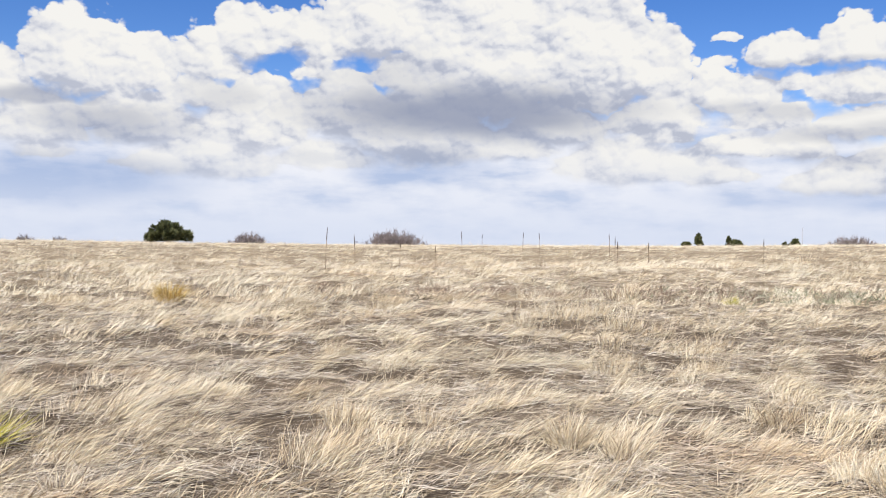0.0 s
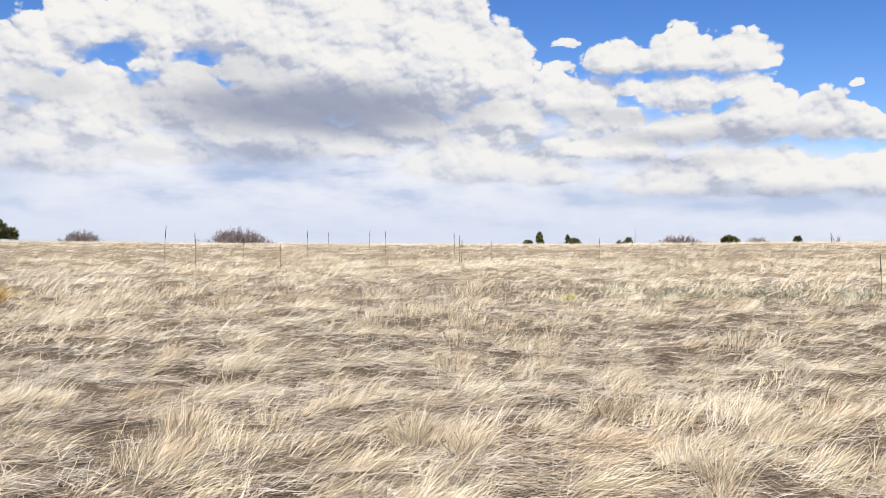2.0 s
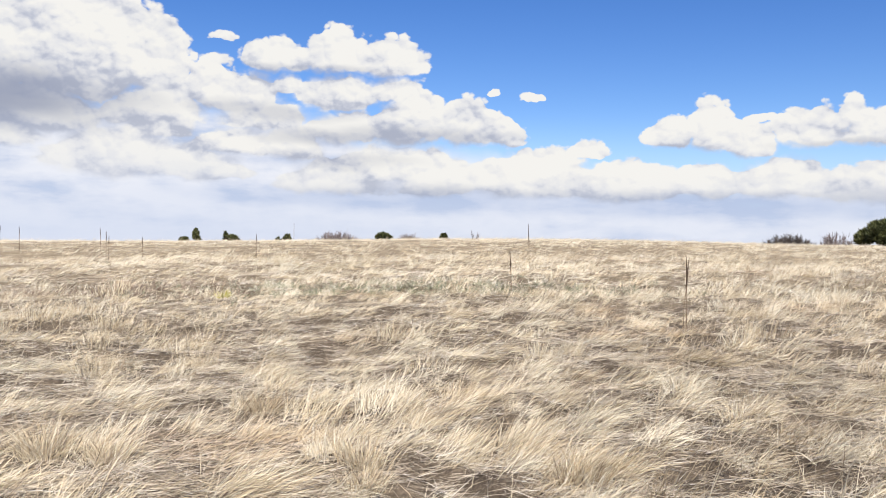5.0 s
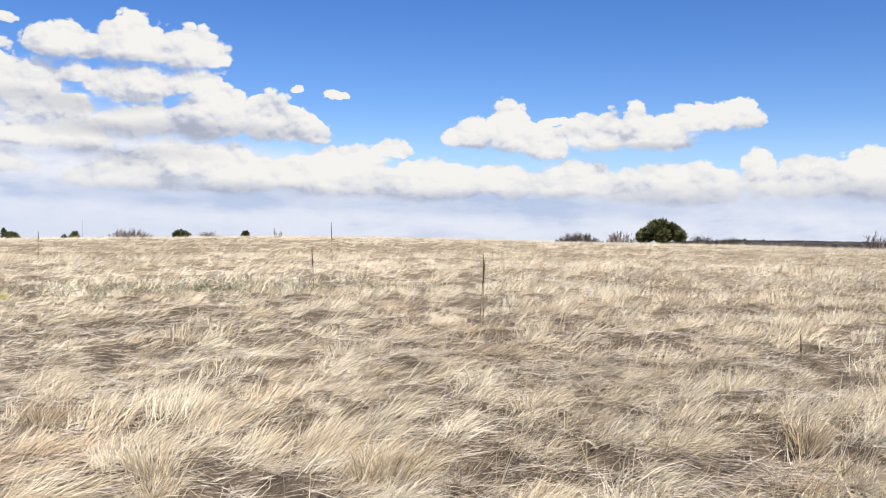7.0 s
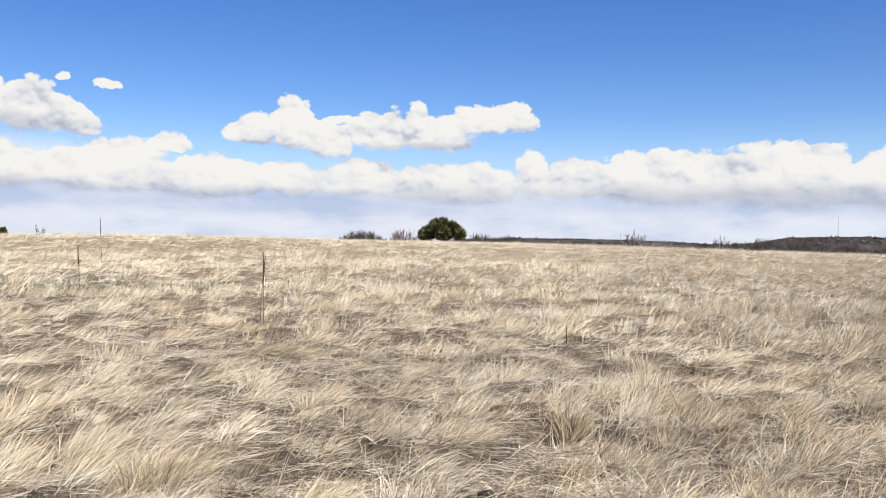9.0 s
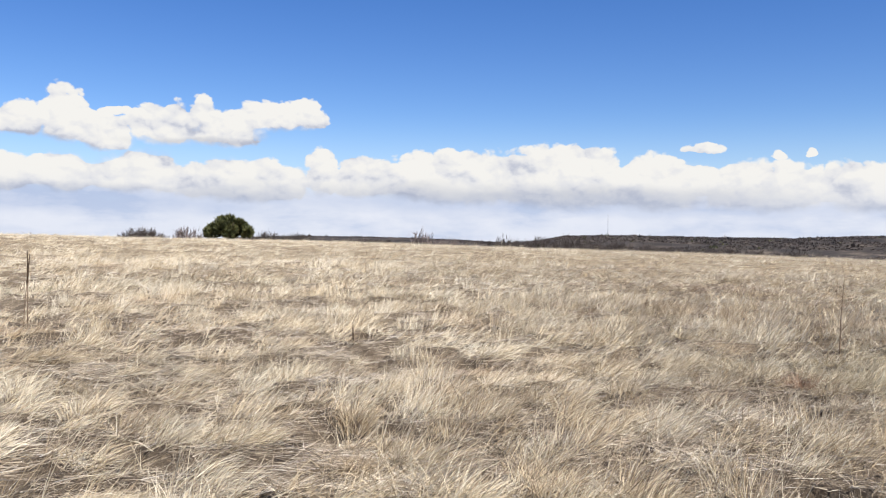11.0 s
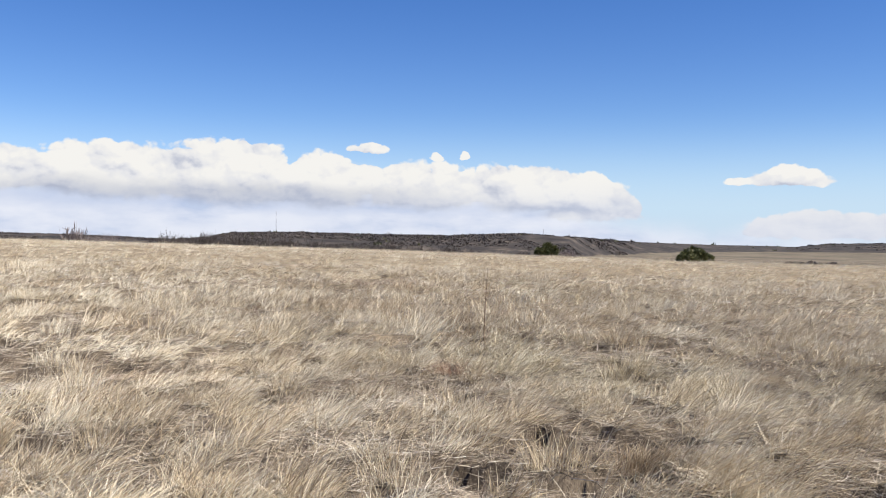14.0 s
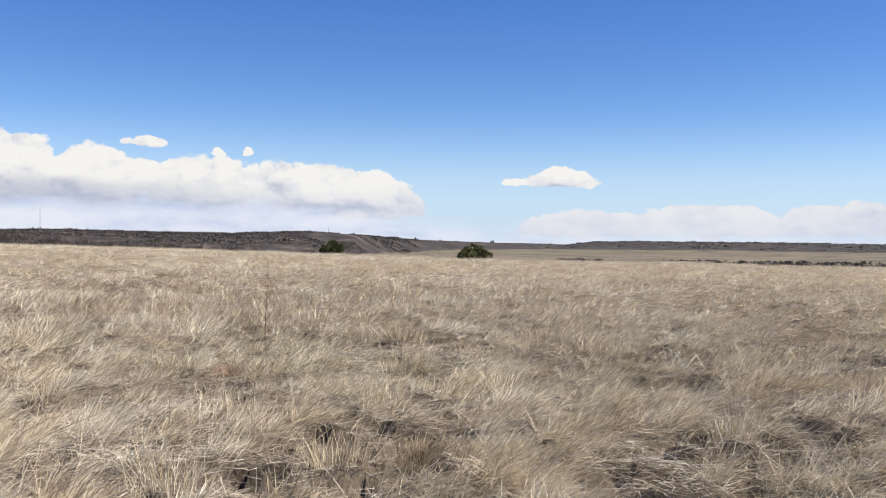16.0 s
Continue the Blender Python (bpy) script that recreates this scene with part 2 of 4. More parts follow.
def blade_material(name, stops, through_light=0.1, patches=True):
    """Dry blades: a tone of its own for every blade, patches of older and fresher growth, and some light let through."""
    m, g = material(name)
    tone = g.node("ShaderNodeAttribute", (), "Fac", attribute_name="tone")
    pos = g.node("ShaderNodeTexCoord", (), "Object")
    if patches:
        big = g.noise(pos, 0.35, 3.0, 0.5)
        fine = g.noise(pos, 6.0, 3.0, 0.6)
        tone = g.math("ADD", tone, g.math("MULTIPLY_ADD", big, 0.16, -0.08))
        tone = g.math("ADD", tone, g.math("MULTIPLY_ADD", fine, 0.2, -0.1), None, True)
    col = g.ramp(tone, stops)
    if patches:
        green = g.remap(g.noise(pos, 0.16, 4.0, 0.6), 0.52, 0.70, 0.0, 0.25)
        col = g.mix(green, col, g.mix(0.5, col, (0.34, 0.35, 0.19)))
        rust = g.remap(g.noise(g.vec("ADD", pos, (31.0, 7.0, 0.0)), 0.5, 3.0, 0.6), 0.55, 0.72, 0.0, 0.42)
        col = g.mix(rust, col, g.mix(0.5, col, (0.55, 0.33, 0.17)))
    p = principled(g, col, 0.55, 0.25)
    t = g.node("ShaderNodeBsdfTranslucent", (col,))
    return finish(m, g, g.node("ShaderNodeMixShader", (through_light, p, t)))


M_GRASS = blade_material("dry_grass", STRAW)
M_THATCH = blade_material("old_thatch", [(0.0, (0.075, 0.058, 0.043)), (0.3, (0.20, 0.157, 0.112)), (0.6, (0.41, 0.34, 0.25)), (0.85, (0.58, 0.50, 0.395)), (1.0, (0.66, 0.615, 0.545))], 0.1)
M_YELLOW = blade_material("yellow_leaf", [(0.0, (0.34, 0.22, 0.06)), (0.5, (0.60, 0.42, 0.13)), (1.0, (0.72, 0.56, 0.25))], 0.3, False)
M_LIME = blade_material("yellow_green_leaf", [(0.0, (0.22, 0.20, 0.03)), (0.5, (0.46, 0.42, 0.07)), (1.0, (0.66, 0.60, 0.20))], 0.3, False)
M_RUST = blade_material("rusty_grass", [(0.0, (0.20, 0.11, 0.07)), (0.5, (0.46, 0.29, 0.20)), (1.0, (0.62, 0.47, 0.35))], 0.2, False)
M_SAGE = blade_material("sage_leaf", [(0.0, (0.10, 0.11, 0.07)), (0.5, (0.24, 0.245, 0.155)), (0.8, (0.40, 0.385, 0.27)), (1.0, (0.70, 0.66, 0.56))], 0.2, False)
M_BROWN = blade_material("brown_forb", [(0.0, (0.10, 0.065, 0.045)), (0.5, (0.25, 0.18, 0.13)), (1.0, (0.48, 0.40, 0.31))], 0.15, False)
M_NEEDLE = blade_material("juniper_needles", [(0.0, (0.022, 0.027, 0.012)), (0.5, (0.07, 0.078, 0.030)), (1.0, (0.16, 0.155, 0.062))], 0.1, False)
M_TWIG = blade_material("grey_twig", [(0.0, (0.07, 0.055, 0.05)), (0.5, (0.15, 0.12, 0.115)), (1.0, (0.26, 0.22, 0.21))], 0.0, False)


M_OAK = blade_material("dark_twig", [(0.0, (0.034, 0.028, 0.025)), (0.5, (0.062, 0.050, 0.044)), (1.0, (0.105, 0.086, 0.076))], 0.0, False)


def bark_material(name, c0, c1, scale):
    m, g = material(name)
    pos = g.node("ShaderNodeTexCoord", (), "Object")
    n = g.noise(g.vec("MULTIPLY", pos, (1.0, 1.0, 0.25)), scale, 5.0, 0.65)
    col = g.mix(g.remap(n, 0.35, 0.65), c0, c1)
    return finish(m, g, principled(g, col, 0.85, 0.2, bump(g, n, 0.6, 0.01)))


M_BARK = bark_material("bark", (0.06, 0.045, 0.035), (0.16, 0.12, 0.09), 14.0)
M_STALK = bark_material("weathered_stalk", (0.07, 0.045, 0.03), (0.24, 0.17, 0.115), 60.0)
M_HEAD = bark_material("seed_head", (0.025, 0.017, 0.012), (0.10, 0.065, 0.04), 130.0)
M_STEEL = bark_material("galvanised_steel", (0.22, 0.23, 0.25), (0.32, 0.33, 0.35), 3.0)


def ground_material():
    """Thatch and soil under the grass; further off dry pasture, and scrub on the hills."""
    m, g = material("prairie_ground")
    pos = g.node("ShaderNodeTexCoord", (), "Object")
    far = g.node("ShaderNodeAttribute", (), "Fac", attribute_name="far")
    scrub = g.node("ShaderNodeAttribute", (), "Fac", attribute_name="scrub")
    fine = g.noise(g.vec("MULTIPLY", pos, (1.0, 2.5, 1.0)), 22.0, 6.0, 0.7)
    mid = g.noise(pos, 1.7, 5.0, 0.6)
    thatch = g.ramp(g.math("ADD", g.math("MULTIPLY", fine, 0.6), g.math("MULTIPLY", mid, 0.4)),
                    [(0.3, (0.03, 0.023, 0.017)), (0.5, (0.085, 0.066, 0.048)), (0.72, (0.24, 0.19, 0.135))])
    # a lighter straw tone mixed in with distance, matched to the grass's average colour
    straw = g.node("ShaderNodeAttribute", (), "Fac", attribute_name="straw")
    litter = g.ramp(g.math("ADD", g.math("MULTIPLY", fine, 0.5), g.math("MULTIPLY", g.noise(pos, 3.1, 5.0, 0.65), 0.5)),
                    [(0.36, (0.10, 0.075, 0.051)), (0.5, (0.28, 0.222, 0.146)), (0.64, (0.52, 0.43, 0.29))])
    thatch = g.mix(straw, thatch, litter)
    wide = g.noise(pos, 0.012, 6.0, 0.6)
    spots = g.noise(pos, 0.07, 5.0, 0.7)
    pasture = g.ramp(g.math("ADD", g.math("MULTIPLY", wide, 0.6), g.math("MULTIPLY", spots, 0.4)),
                     [(0.38, (0.055, 0.044, 0.034)), (0.48, (0.12, 0.099, 0.070)), (0.60, (0.19, 0.158, 0.110))])
    brush = g.noise(g.vec("MULTIPLY", pos, (1.0, 1.0, 4.0)), 0.03, 7.0, 0.8)
    hill = g.ramp(g.math("ADD", g.math("MULTIPLY", brush, 0.75), g.math("MULTIPLY", wide, 0.25)),
                  [(0.36, (0.018, 0.016, 0.015)), (0.48, (0.040, 0.035, 0.032)), (0.56, (0.072, 0.060, 0.050)), (0.66, (0.17, 0.14, 0.105))])
    col = g.mix(far, thatch, pasture)
    edge = g.math("ADD", scrub, g.math("MULTIPLY_ADD", g.noise(pos, 0.01, 5.0, 0.65), 1.0, -0.5))
    col = g.mix(g.remap(edge, 0.42, 0.56), col, hill)
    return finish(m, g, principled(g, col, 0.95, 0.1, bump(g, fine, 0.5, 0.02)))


M_GROUND = ground_material()

# ---- the lie of the land ----
AZ_CREST = (-60, -26, -17, -3, 15, 26, 31, 40, 46, 52, 62, 70, 79, 90, 95, 103, 107, 113, 120, 131, 160)
EL_CREST = (-0.16, -0.16, -0.24, -0.26, -0.13, 0.06, 0.18, 0.22, 0.14, 0.03, -0.06, -0.24, -0.44, -0.66, -0.79, -0.99, -1.11, -1.16, -1.21, -1.27, -1.29)
AZ_RIDGE = (40, 57, 62, 69, 75, 77, 78.7, 82, 87, 92.5, 95.5, 97, 100, 103, 106, 109, 112.5, 113.3, 115.3, 118, 127, 132, 145)
EL_RIDGE = (-0.4, 0.1, 0.27, 0.22, -0.02, 0.12, 0.46, 0.5, 0.44, 0.40, 0.54, 0.57, 0.43, 0.18, 0.08, 0.0, -0.05, -0.12, 0.13, 0.18, 0.17, 0.12, 0.0)
CREST = 60.0


def smooth(a, b, v):
    u = np.clip((v - a) / (b - a), 0, 1)
    return u * u * (3 - 2 * u)


def value_noise(x, y, seed=0):
    xi, yi = np.floor(x).astype(np.int64), np.floor(y).astype(np.int64)
    u, v = x - xi, y - yi
    u, v = u * u * (3 - 2 * u), v * v * (3 - 2 * v)

    def h(i, j):
        n = (i * 374761393 + j * 668265263 + seed * 974634541) & 0x7FFFFFFF
        n = ((n ^ (n >> 13)) * 1274126177) & 0x7FFFFFFF
        return ((n ^ (n >> 16)) & 0xFFFF) / 65535.0
    return (h(xi, yi) * (1 - u) + h(xi + 1, yi) * u) * (1 - v) + (h(xi, yi + 1) * (1 - u) + h(xi + 1, yi + 1) * u) * v


def fbm(x, y, seed=0, octaves=4):
    return sum(value_noise(x * 2.0 ** k, y * 2.0 ** k, seed + k) * 0.5 ** (k + 1) for k in range(octaves)) - 0.5 + 0.5 ** (octaves + 1)


CELL = 0.36


def hash01(i, j, seed):
    n = (i * 374761393 + j * 668265263 + seed * 974634541) & 0x7FFFFFFF
    n = ((n ^ (n >> 13)) * 1274126177) & 0x7FFFFFFF
    return ((n ^ (n >> 16)) & 0xFFFF) / 65535.0


def tussock(x, y):
    """The nearest tussock: how far, where its middle lies, and a lasting number of its own."""
    ci, cj = np.floor(x / CELL).astype(np.int64), np.floor(y / CELL).astype(np.int64)
    best = np.full(np.shape(x), 1e9)
    bx, by, bid = np.zeros_like(best), np.zeros_like(best), np.zeros(np.shape(x), np.int64)
    for di in (-1, 0, 1):
        for dj in (-1, 0, 1):
            i, j = ci + di, cj + dj
            px, py = (i + 0.1 + 0.8 * hash01(i, j, 1)) * CELL, (j + 0.1 + 0.8 * hash01(i, j, 2)) * CELL
            size = 0.6 + 0.8 * hash01(i, j, 3)
            d = np.hypot(x - px, y - py) / size
            near = d < best
            best, bx, by = np.where(near, d, best), np.where(near, px, bx), np.where(near, py, by)
            bid = np.where(near, i * 8191 + j, bid)
    return best, bx, by, bid


def own(bid, seed):
    return hash01(bid, bid >> 5, seed)


def mound(x, y):
    """How high the heaped thatch of a tussock stands."""
    d, bx, by, bid = tussock(x, y)
    tall = np.where(own(bid, 9) < 0.22, 0.02, 0.07 + 0.17 * own(bid, 10))
    flat = 0.4 + 0.6 * smooth(5, 40, np.degrees(np.arctan2(bx, by)))
    return tall * flat * np.clip(1 - (d / (0.62 * CELL)) ** 2, 0, 1) ** 0.8


def hollow(x, y):
    """Small pits between the tufts, where the soil lies open: 0 to 1."""
    return smooth(-0.055, -0.15, fbm(x * 3.3, y * 3.3, 77, 3))


def land(x, y):
    """The ground's height."""
    x, y = np.asarray(x, float), np.asarray(y, float)
    r = np.maximum(np.hypot(x, y), 1e-6)
    az = np.degrees(np.arctan2(x, y))
    away = np.where(az < -115, az + 360, az)
    ec = np.radians(np.interp(away, AZ_CREST, EL_CREST))
    k = EYE / CREST ** 2
    near = (np.tan(ec) + 2 * EYE / CREST) * r * (r / (r + 1.5)) - k * r * r * (r / (r + 1.5))
    el = ec - np.radians(0.32) * smooth(CREST, 300, r)
    mid = EYE + r * np.tan(el)
    z = np.where(r < CREST, near + (EYE + CREST * np.tan(ec) - (np.tan(ec) * CREST + EYE) * (CREST / (CREST + 1.5))) * smooth(20, CREST, r), mid)
    valley = EYE - 18.0 + 1.5 * fbm(x / 400, y / 400, 5)
    z = z + (valley - z) * smooth(300, 700, r)
    dist = np.interp(away, (100, 113), (1300, 3300))
    top = EYE + dist * np.tan(np.radians(np.interp(away, AZ_RIDGE, EL_RIDGE)))
    rise = smooth(0.72, 1.0, r / dist)
    z = z + np.maximum(top - z, 0) * rise * (away > 45) * (away < 160)
    z = z + 0.10 * fbm(x * 0.45, y * 0.45, 11) * smooth(2, 5, r) * (1 - smooth(40, 60, r))
    z = z + 0.17 * fbm(x * 1.25, y * 1.25, 91, 2) * smooth(3, 4.5, r) * (1 - smooth(30, 55, r))
    z = z - (0.07 + 0.07 * smooth(40, 80, away)) * hollow(x, y) * smooth(2, 4, r) * (1 - smooth(35, 55, r))
    z = z + 0.3 * mound(x, y) * smooth(1, 3, r) * (1 - smooth(45, 62, r))
    return z


def at(az, r, up=0.0):
    x, y = r * math.sin(radians(az)), r * math.cos(radians(az))
    return Vector((x, y, float(land(x, y)) + up))


def mesh_object(name, verts, faces_flat, sizes, mat, attrs=(), parent=None, shade_smooth=False):
    """One mesh from arrays: corners, loops, and how many loops each face has."""
    me = bpy.data.meshes.new(name)
    me.vertices.add(len(verts))
    me.vertices.foreach_set("co", np.asarray(verts, np.float32).ravel())
    me.loops.add(len(faces_flat))
    me.loops.foreach_set("vertex_index", np.asarray(faces_flat, np.int32))
    me.polygons.add(len(sizes))
    me.polygons.foreach_set("loop_start", np.concatenate([[0], np.cumsum(sizes)[:-1]]).astype(np.int32))
    me.update(calc_edges=True)
    for key, values in attrs:
        me.attributes.new(key, "FLOAT", "POINT").data.foreach_set("value", np.asarray(values, np.float32))
    if shade_smooth:
        me.polygons.foreach_set("use_smooth", np.ones(len(sizes), bool))
    me.materials.append(mat)
    ob = new(name, me)
    if parent:
        ob.parent = parent
    return ob


def build_ground():
    az = np.concatenate([np.arange(-34, 140, 0.5), np.arange(140, 326, 3.0)])
    r = np.concatenate([[0.4, 0.8], np.arange(1.2, 3.5, 0.1), np.arange(3.5, 11.0, 0.06), np.geomspace(11.0, 70, 110), np.geomspace(73, 4800, 80)])
    A, R = np.meshgrid(np.radians(az), r, indexing="ij")
    x, y = R * np.sin(A), R * np.cos(A)
    z = land(x, y)
    deg = np.degrees(A)
    far = smooth(180, 420, R)
    dist = np.interp(deg, (100, 113), (1300, 3300))
    scrub = smooth(0.74, 0.80, R / dist) * (deg > 50) * (deg < 200) * (1 - 0.25 * smooth(101, 107, deg) * (1 - smooth(111.5, 113.5, deg)))
    n, m = len(az), len(r)
    i, j = np.meshgrid(np.arange(n), np.arange(m - 1), indexing="ij")
    a, b = i * m + j, ((i + 1) % n) * m + j
    quads = np.stack([a, b, b + 1, a + 1], -1).reshape(-1, 4)
    verts = np.stack([x, y, z], -1).reshape(-1, 3)
    verts = np.vstack([verts, [[0, 0, float(land(0.01, 0.01))]]])
    k = np.arange(n)
    cap = np.stack([np.full(n, n * m), ((k + 1) % n) * m, k * m], -1)
    flat = np.concatenate([quads.ravel(), cap.ravel()])
    sizes = np.concatenate([np.full(len(quads), 4), np.full(n, 3)])
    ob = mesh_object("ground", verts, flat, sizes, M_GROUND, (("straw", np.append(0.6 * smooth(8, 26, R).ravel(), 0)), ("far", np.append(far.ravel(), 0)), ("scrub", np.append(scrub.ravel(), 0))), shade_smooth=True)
    tagged(ob, "rolling prairie ground under dry thatch, with scrubby hills beyond", "ground", kind="structure")


build_ground()


# ---- grass ----
rng = np.random.default_rng(7)


def strips(name, root, way, lean, bend, length, width, tone, segs, mat, floor=True, parent=None, taper=0.15, face=0.0):
    """Many blades in one mesh: each starts at its root and curves over towards its way."""
    n = len(root)
    pts = [root]
    p = root.copy()
    for k in range(segs):
        th = lean + bend * (k + 0.5) / segs
        step = (length / segs)[:, None]
        p = p + step * np.stack([np.sin(th) * way[:, 0], np.sin(th) * way[:, 1], np.cos(th)], 1)
        if floor:
            p[:, 2] = np.maximum(p[:, 2], root[:, 2] + 0.012 + 0.02 * tone)
        pts.append(p)
    tang = pts[-1] - pts[0]
    side = np.cross(tang, rng.normal(size=(n, 3)) + np.array([0.0, 0.0, face]))
    side /= np.linalg.norm(side, axis=1)[:, None] + 1e-9
    verts, m = [], 2 * segs + 1
    for k in range(segs):
        w = (width * (1 - (1 - taper) * (k / segs) ** 2) * 0.5)[:, None]
        verts += [pts[k] - side * w, pts[k] + side * w]
    verts.append(pts[-1])
    V = np.stack(verts, 1).reshape(-1, 3)
    base = (np.arange(n) * m)[:, None]
    loops, sizes = [], []
    pattern = []
    for k in range(segs - 1):
        pattern += [2 * k, 2 * k + 1, 2 * k + 3, 2 * k + 2]
        sizes.append(4)
    pattern += [2 * segs - 2, 2 * segs - 1, 2 * segs]
    sizes.append(3)
    flat = (base + np.array(pattern)[None, :]).ravel()
    return mesh_object(name, V, flat, np.tile(sizes, n), mat, (("tone", np.repeat(tone, m)),), parent)


def wind(x, y, az):
    """Which way the wind has laid the grass there, in radians clockwise from +y, and how hard."""
    turn = np.radians(az + 78 + 44 * smooth(50, 100, az) + 150 * fbm(x * 0.30, y * 0.30, 21, 3))
    hard = np.clip(0.72 + 1.3 * fbm(x * 0.33 + 9, y * 0.33, 31, 3) + 0.15 * (1 - smooth(15, 50, az)), 0.2, 1.0)
    return turn, hard


def thin(x, y):
    """Where the grass grows thin and the old thatch lies open: 0 to 1."""
    return smooth(-0.02, 0.16, fbm(x * 0.42 + 3, y * 0.55 - 8, 61, 4))


def tuft_spots(r0, r1, gap, a0=-33.0, a1=139.0):
    """Middles of the tufts in a sector, on an uneven grid with lasting numbers of their own."""
    k = int(r1 / gap) + 2
    i, j = (v.ravel() for v in np.meshgrid(np.arange(-k, k + 1), np.arange(-k, k + 1), indexing="ij"))
    x, y = (i + 0.1 + 0.8 * hash01(i, j, 1)) * gap, (j + 0.1 + 0.8 * hash01(i, j, 2)) * gap
    r, az = np.hypot(x, y), np.degrees(np.arctan2(x, y))
    az = np.where(az < a0, az + 360, az)
    keep = (r > r0) & (r < r1) & (az > a0) & (az < a1)
    return x[keep], y[keep], np.where(az > 180, az - 360, az)[keep], (i * 8191 + j)[keep]


def plumes(name, r0, r1, gap, blades, size, width, segs, label, pale=0.0, a0=-33.0, a1=139.0):
    """Tufts of dry grass: a tight foot, and long thin blades that sweep over together."""
    tx, ty, taz, tid = tuft_spots(r0, r1, gap, a0, a1)
    big = (0.45 + 1.1 * own(tid, 5) ** 1.5) * (1 + 0.2 * smooth(40, 80, taz))
    bare = thin(tx, ty)
    keep = own(tid, 6) > np.maximum(0.28 * bare, 0.85 * hollow(tx, ty))
    tx, ty, taz, tid, big, bare = (v[keep] for v in (tx, ty, taz, tid, big, bare))
    count = np.maximum((blades * big * (1 - 0.25 * bare) * (0.6 + 0.8 * own(tid, 7))).astype(int), 2)
    k = np.repeat(np.arange(len(tx)), count)
    n = len(k)
    turn, hard = wind(tx, ty, taz)
    turn = turn + (own(tid, 12) - 0.5) * 1.5
    upright = own(tid, 8) < 0.09
    hard = np.where(upright, 0.15 * hard, hard)
    spread = (0.035 + 0.06 * big) * gap / CELL
    ox, oy = rng.normal(0, 1, n) * spread[k], rng.normal(0, 1, n) * spread[k]
    out = np.arctan2(ox, oy)
    fan = 0.25 + 0.30 * upright[k]
    messy = smooth(35, 75, taz)[k]
    stray = np.where(rng.uniform(0, 1, n) < 0.14 + 0.16 * messy, 1.3, 0.26 + 0.2 * messy)
    pull = 0.15 + 1.0 * hard[k]
    vx = np.sin(turn[k]) * pull + np.sin(out) * fan + rng.normal(0, 1, n) * stray
    vy = np.cos(turn[k]) * pull + np.cos(out) * fan + rng.normal(0, 1, n) * stray
    mag = np.hypot(vx, vy) + 1e-6
    length = size * (0.62 + 0.45 * big[k]) * np.exp(rng.normal(0, 0.28, n))
    lean = np.clip(0.28 + 0.72 * hard[k] * np.clip(mag, 0.4, 1.3) + rng.normal(0, 0.22, n), 0.02, 1.5)
    lean = np.minimum(lean + (0.3 if segs == 1 else 0.0), 1.45)
    bend = np.clip(rng.normal(0.42, 0.3, n), -0.2, 1.0) * (0.5 + 0.6 * hard[k])
    # pale puts the brightness of sunlit tops, seen at a low angle, into the tone
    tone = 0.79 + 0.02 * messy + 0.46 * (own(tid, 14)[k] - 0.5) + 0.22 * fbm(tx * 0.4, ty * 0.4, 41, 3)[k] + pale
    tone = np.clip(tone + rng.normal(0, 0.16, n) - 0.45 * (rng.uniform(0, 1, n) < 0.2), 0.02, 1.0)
    x, y = tx[k] + ox, ty[k] + oy
    keep = rng.uniform(0, 1, n) > 0.8 * hollow(x, y)
    x, y, vx, vy, mag, lean, bend, length, tone = (v[keep] for v in (x, y, vx, vy, mag, lean, bend, length, tone))
    n = len(x)
    root = np.stack([x, y, land(x, y) - 0.015], 1)
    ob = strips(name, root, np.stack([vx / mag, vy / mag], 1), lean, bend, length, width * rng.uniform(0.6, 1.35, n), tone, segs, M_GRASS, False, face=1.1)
    return tagged(ob, label, "grass", kind="stuff")


def thatch(name, n, r0, r1, size, width, label, a0=-33.0, a1=139.0):
    """Old straw lying flat and crossed between the tufts, grey and brown."""
    a = np.radians(rng.uniform(a0, a1, n))
    r = np.sqrt(rng.uniform(r0 * r0, r1 * r1, n))
    x, y, az = r * np.sin(a), r * np.cos(a), np.degrees(a)
    keep = rng.uniform(0, 1, n) > 0.97 * hollow(x, y)
    x, y, az = x[keep], y[keep], az[keep]
    n = len(x)
    turn, hard = wind(x, y, az)
    turn = turn + rng.normal(0, 1, n) * (0.55 + 0.9 * (1 - hard)) + np.where(rng.uniform(0, 1, n) < 0.35, np.pi, 0)
    lift = np.clip(rng.normal(0.10, 0.14, n), -0.02, 0.9)
    tone = np.clip(0.66 + 0.5 * fbm(x * 0.7, y * 0.7, 71, 3) - 0.12 * smooth(60, 100, az) + rng.normal(0, 0.2, n), 0.02, 1.0)
    root = np.stack([x, y, land(x, y) + 0.012 * rng.uniform(0, 1, n)], 1)
    ob = strips(name, root, np.stack([np.sin(turn), np.cos(turn)], 1), np.pi / 2 - lift, rng.normal(0, 0.1, n), size * np.exp(rng.normal(0, 0.35, n)), width * rng.uniform(0.6, 1.4, n), tone, 1, M_THATCH, False, face=1.5)
    return tagged(ob, label, "grass", kind="stuff")


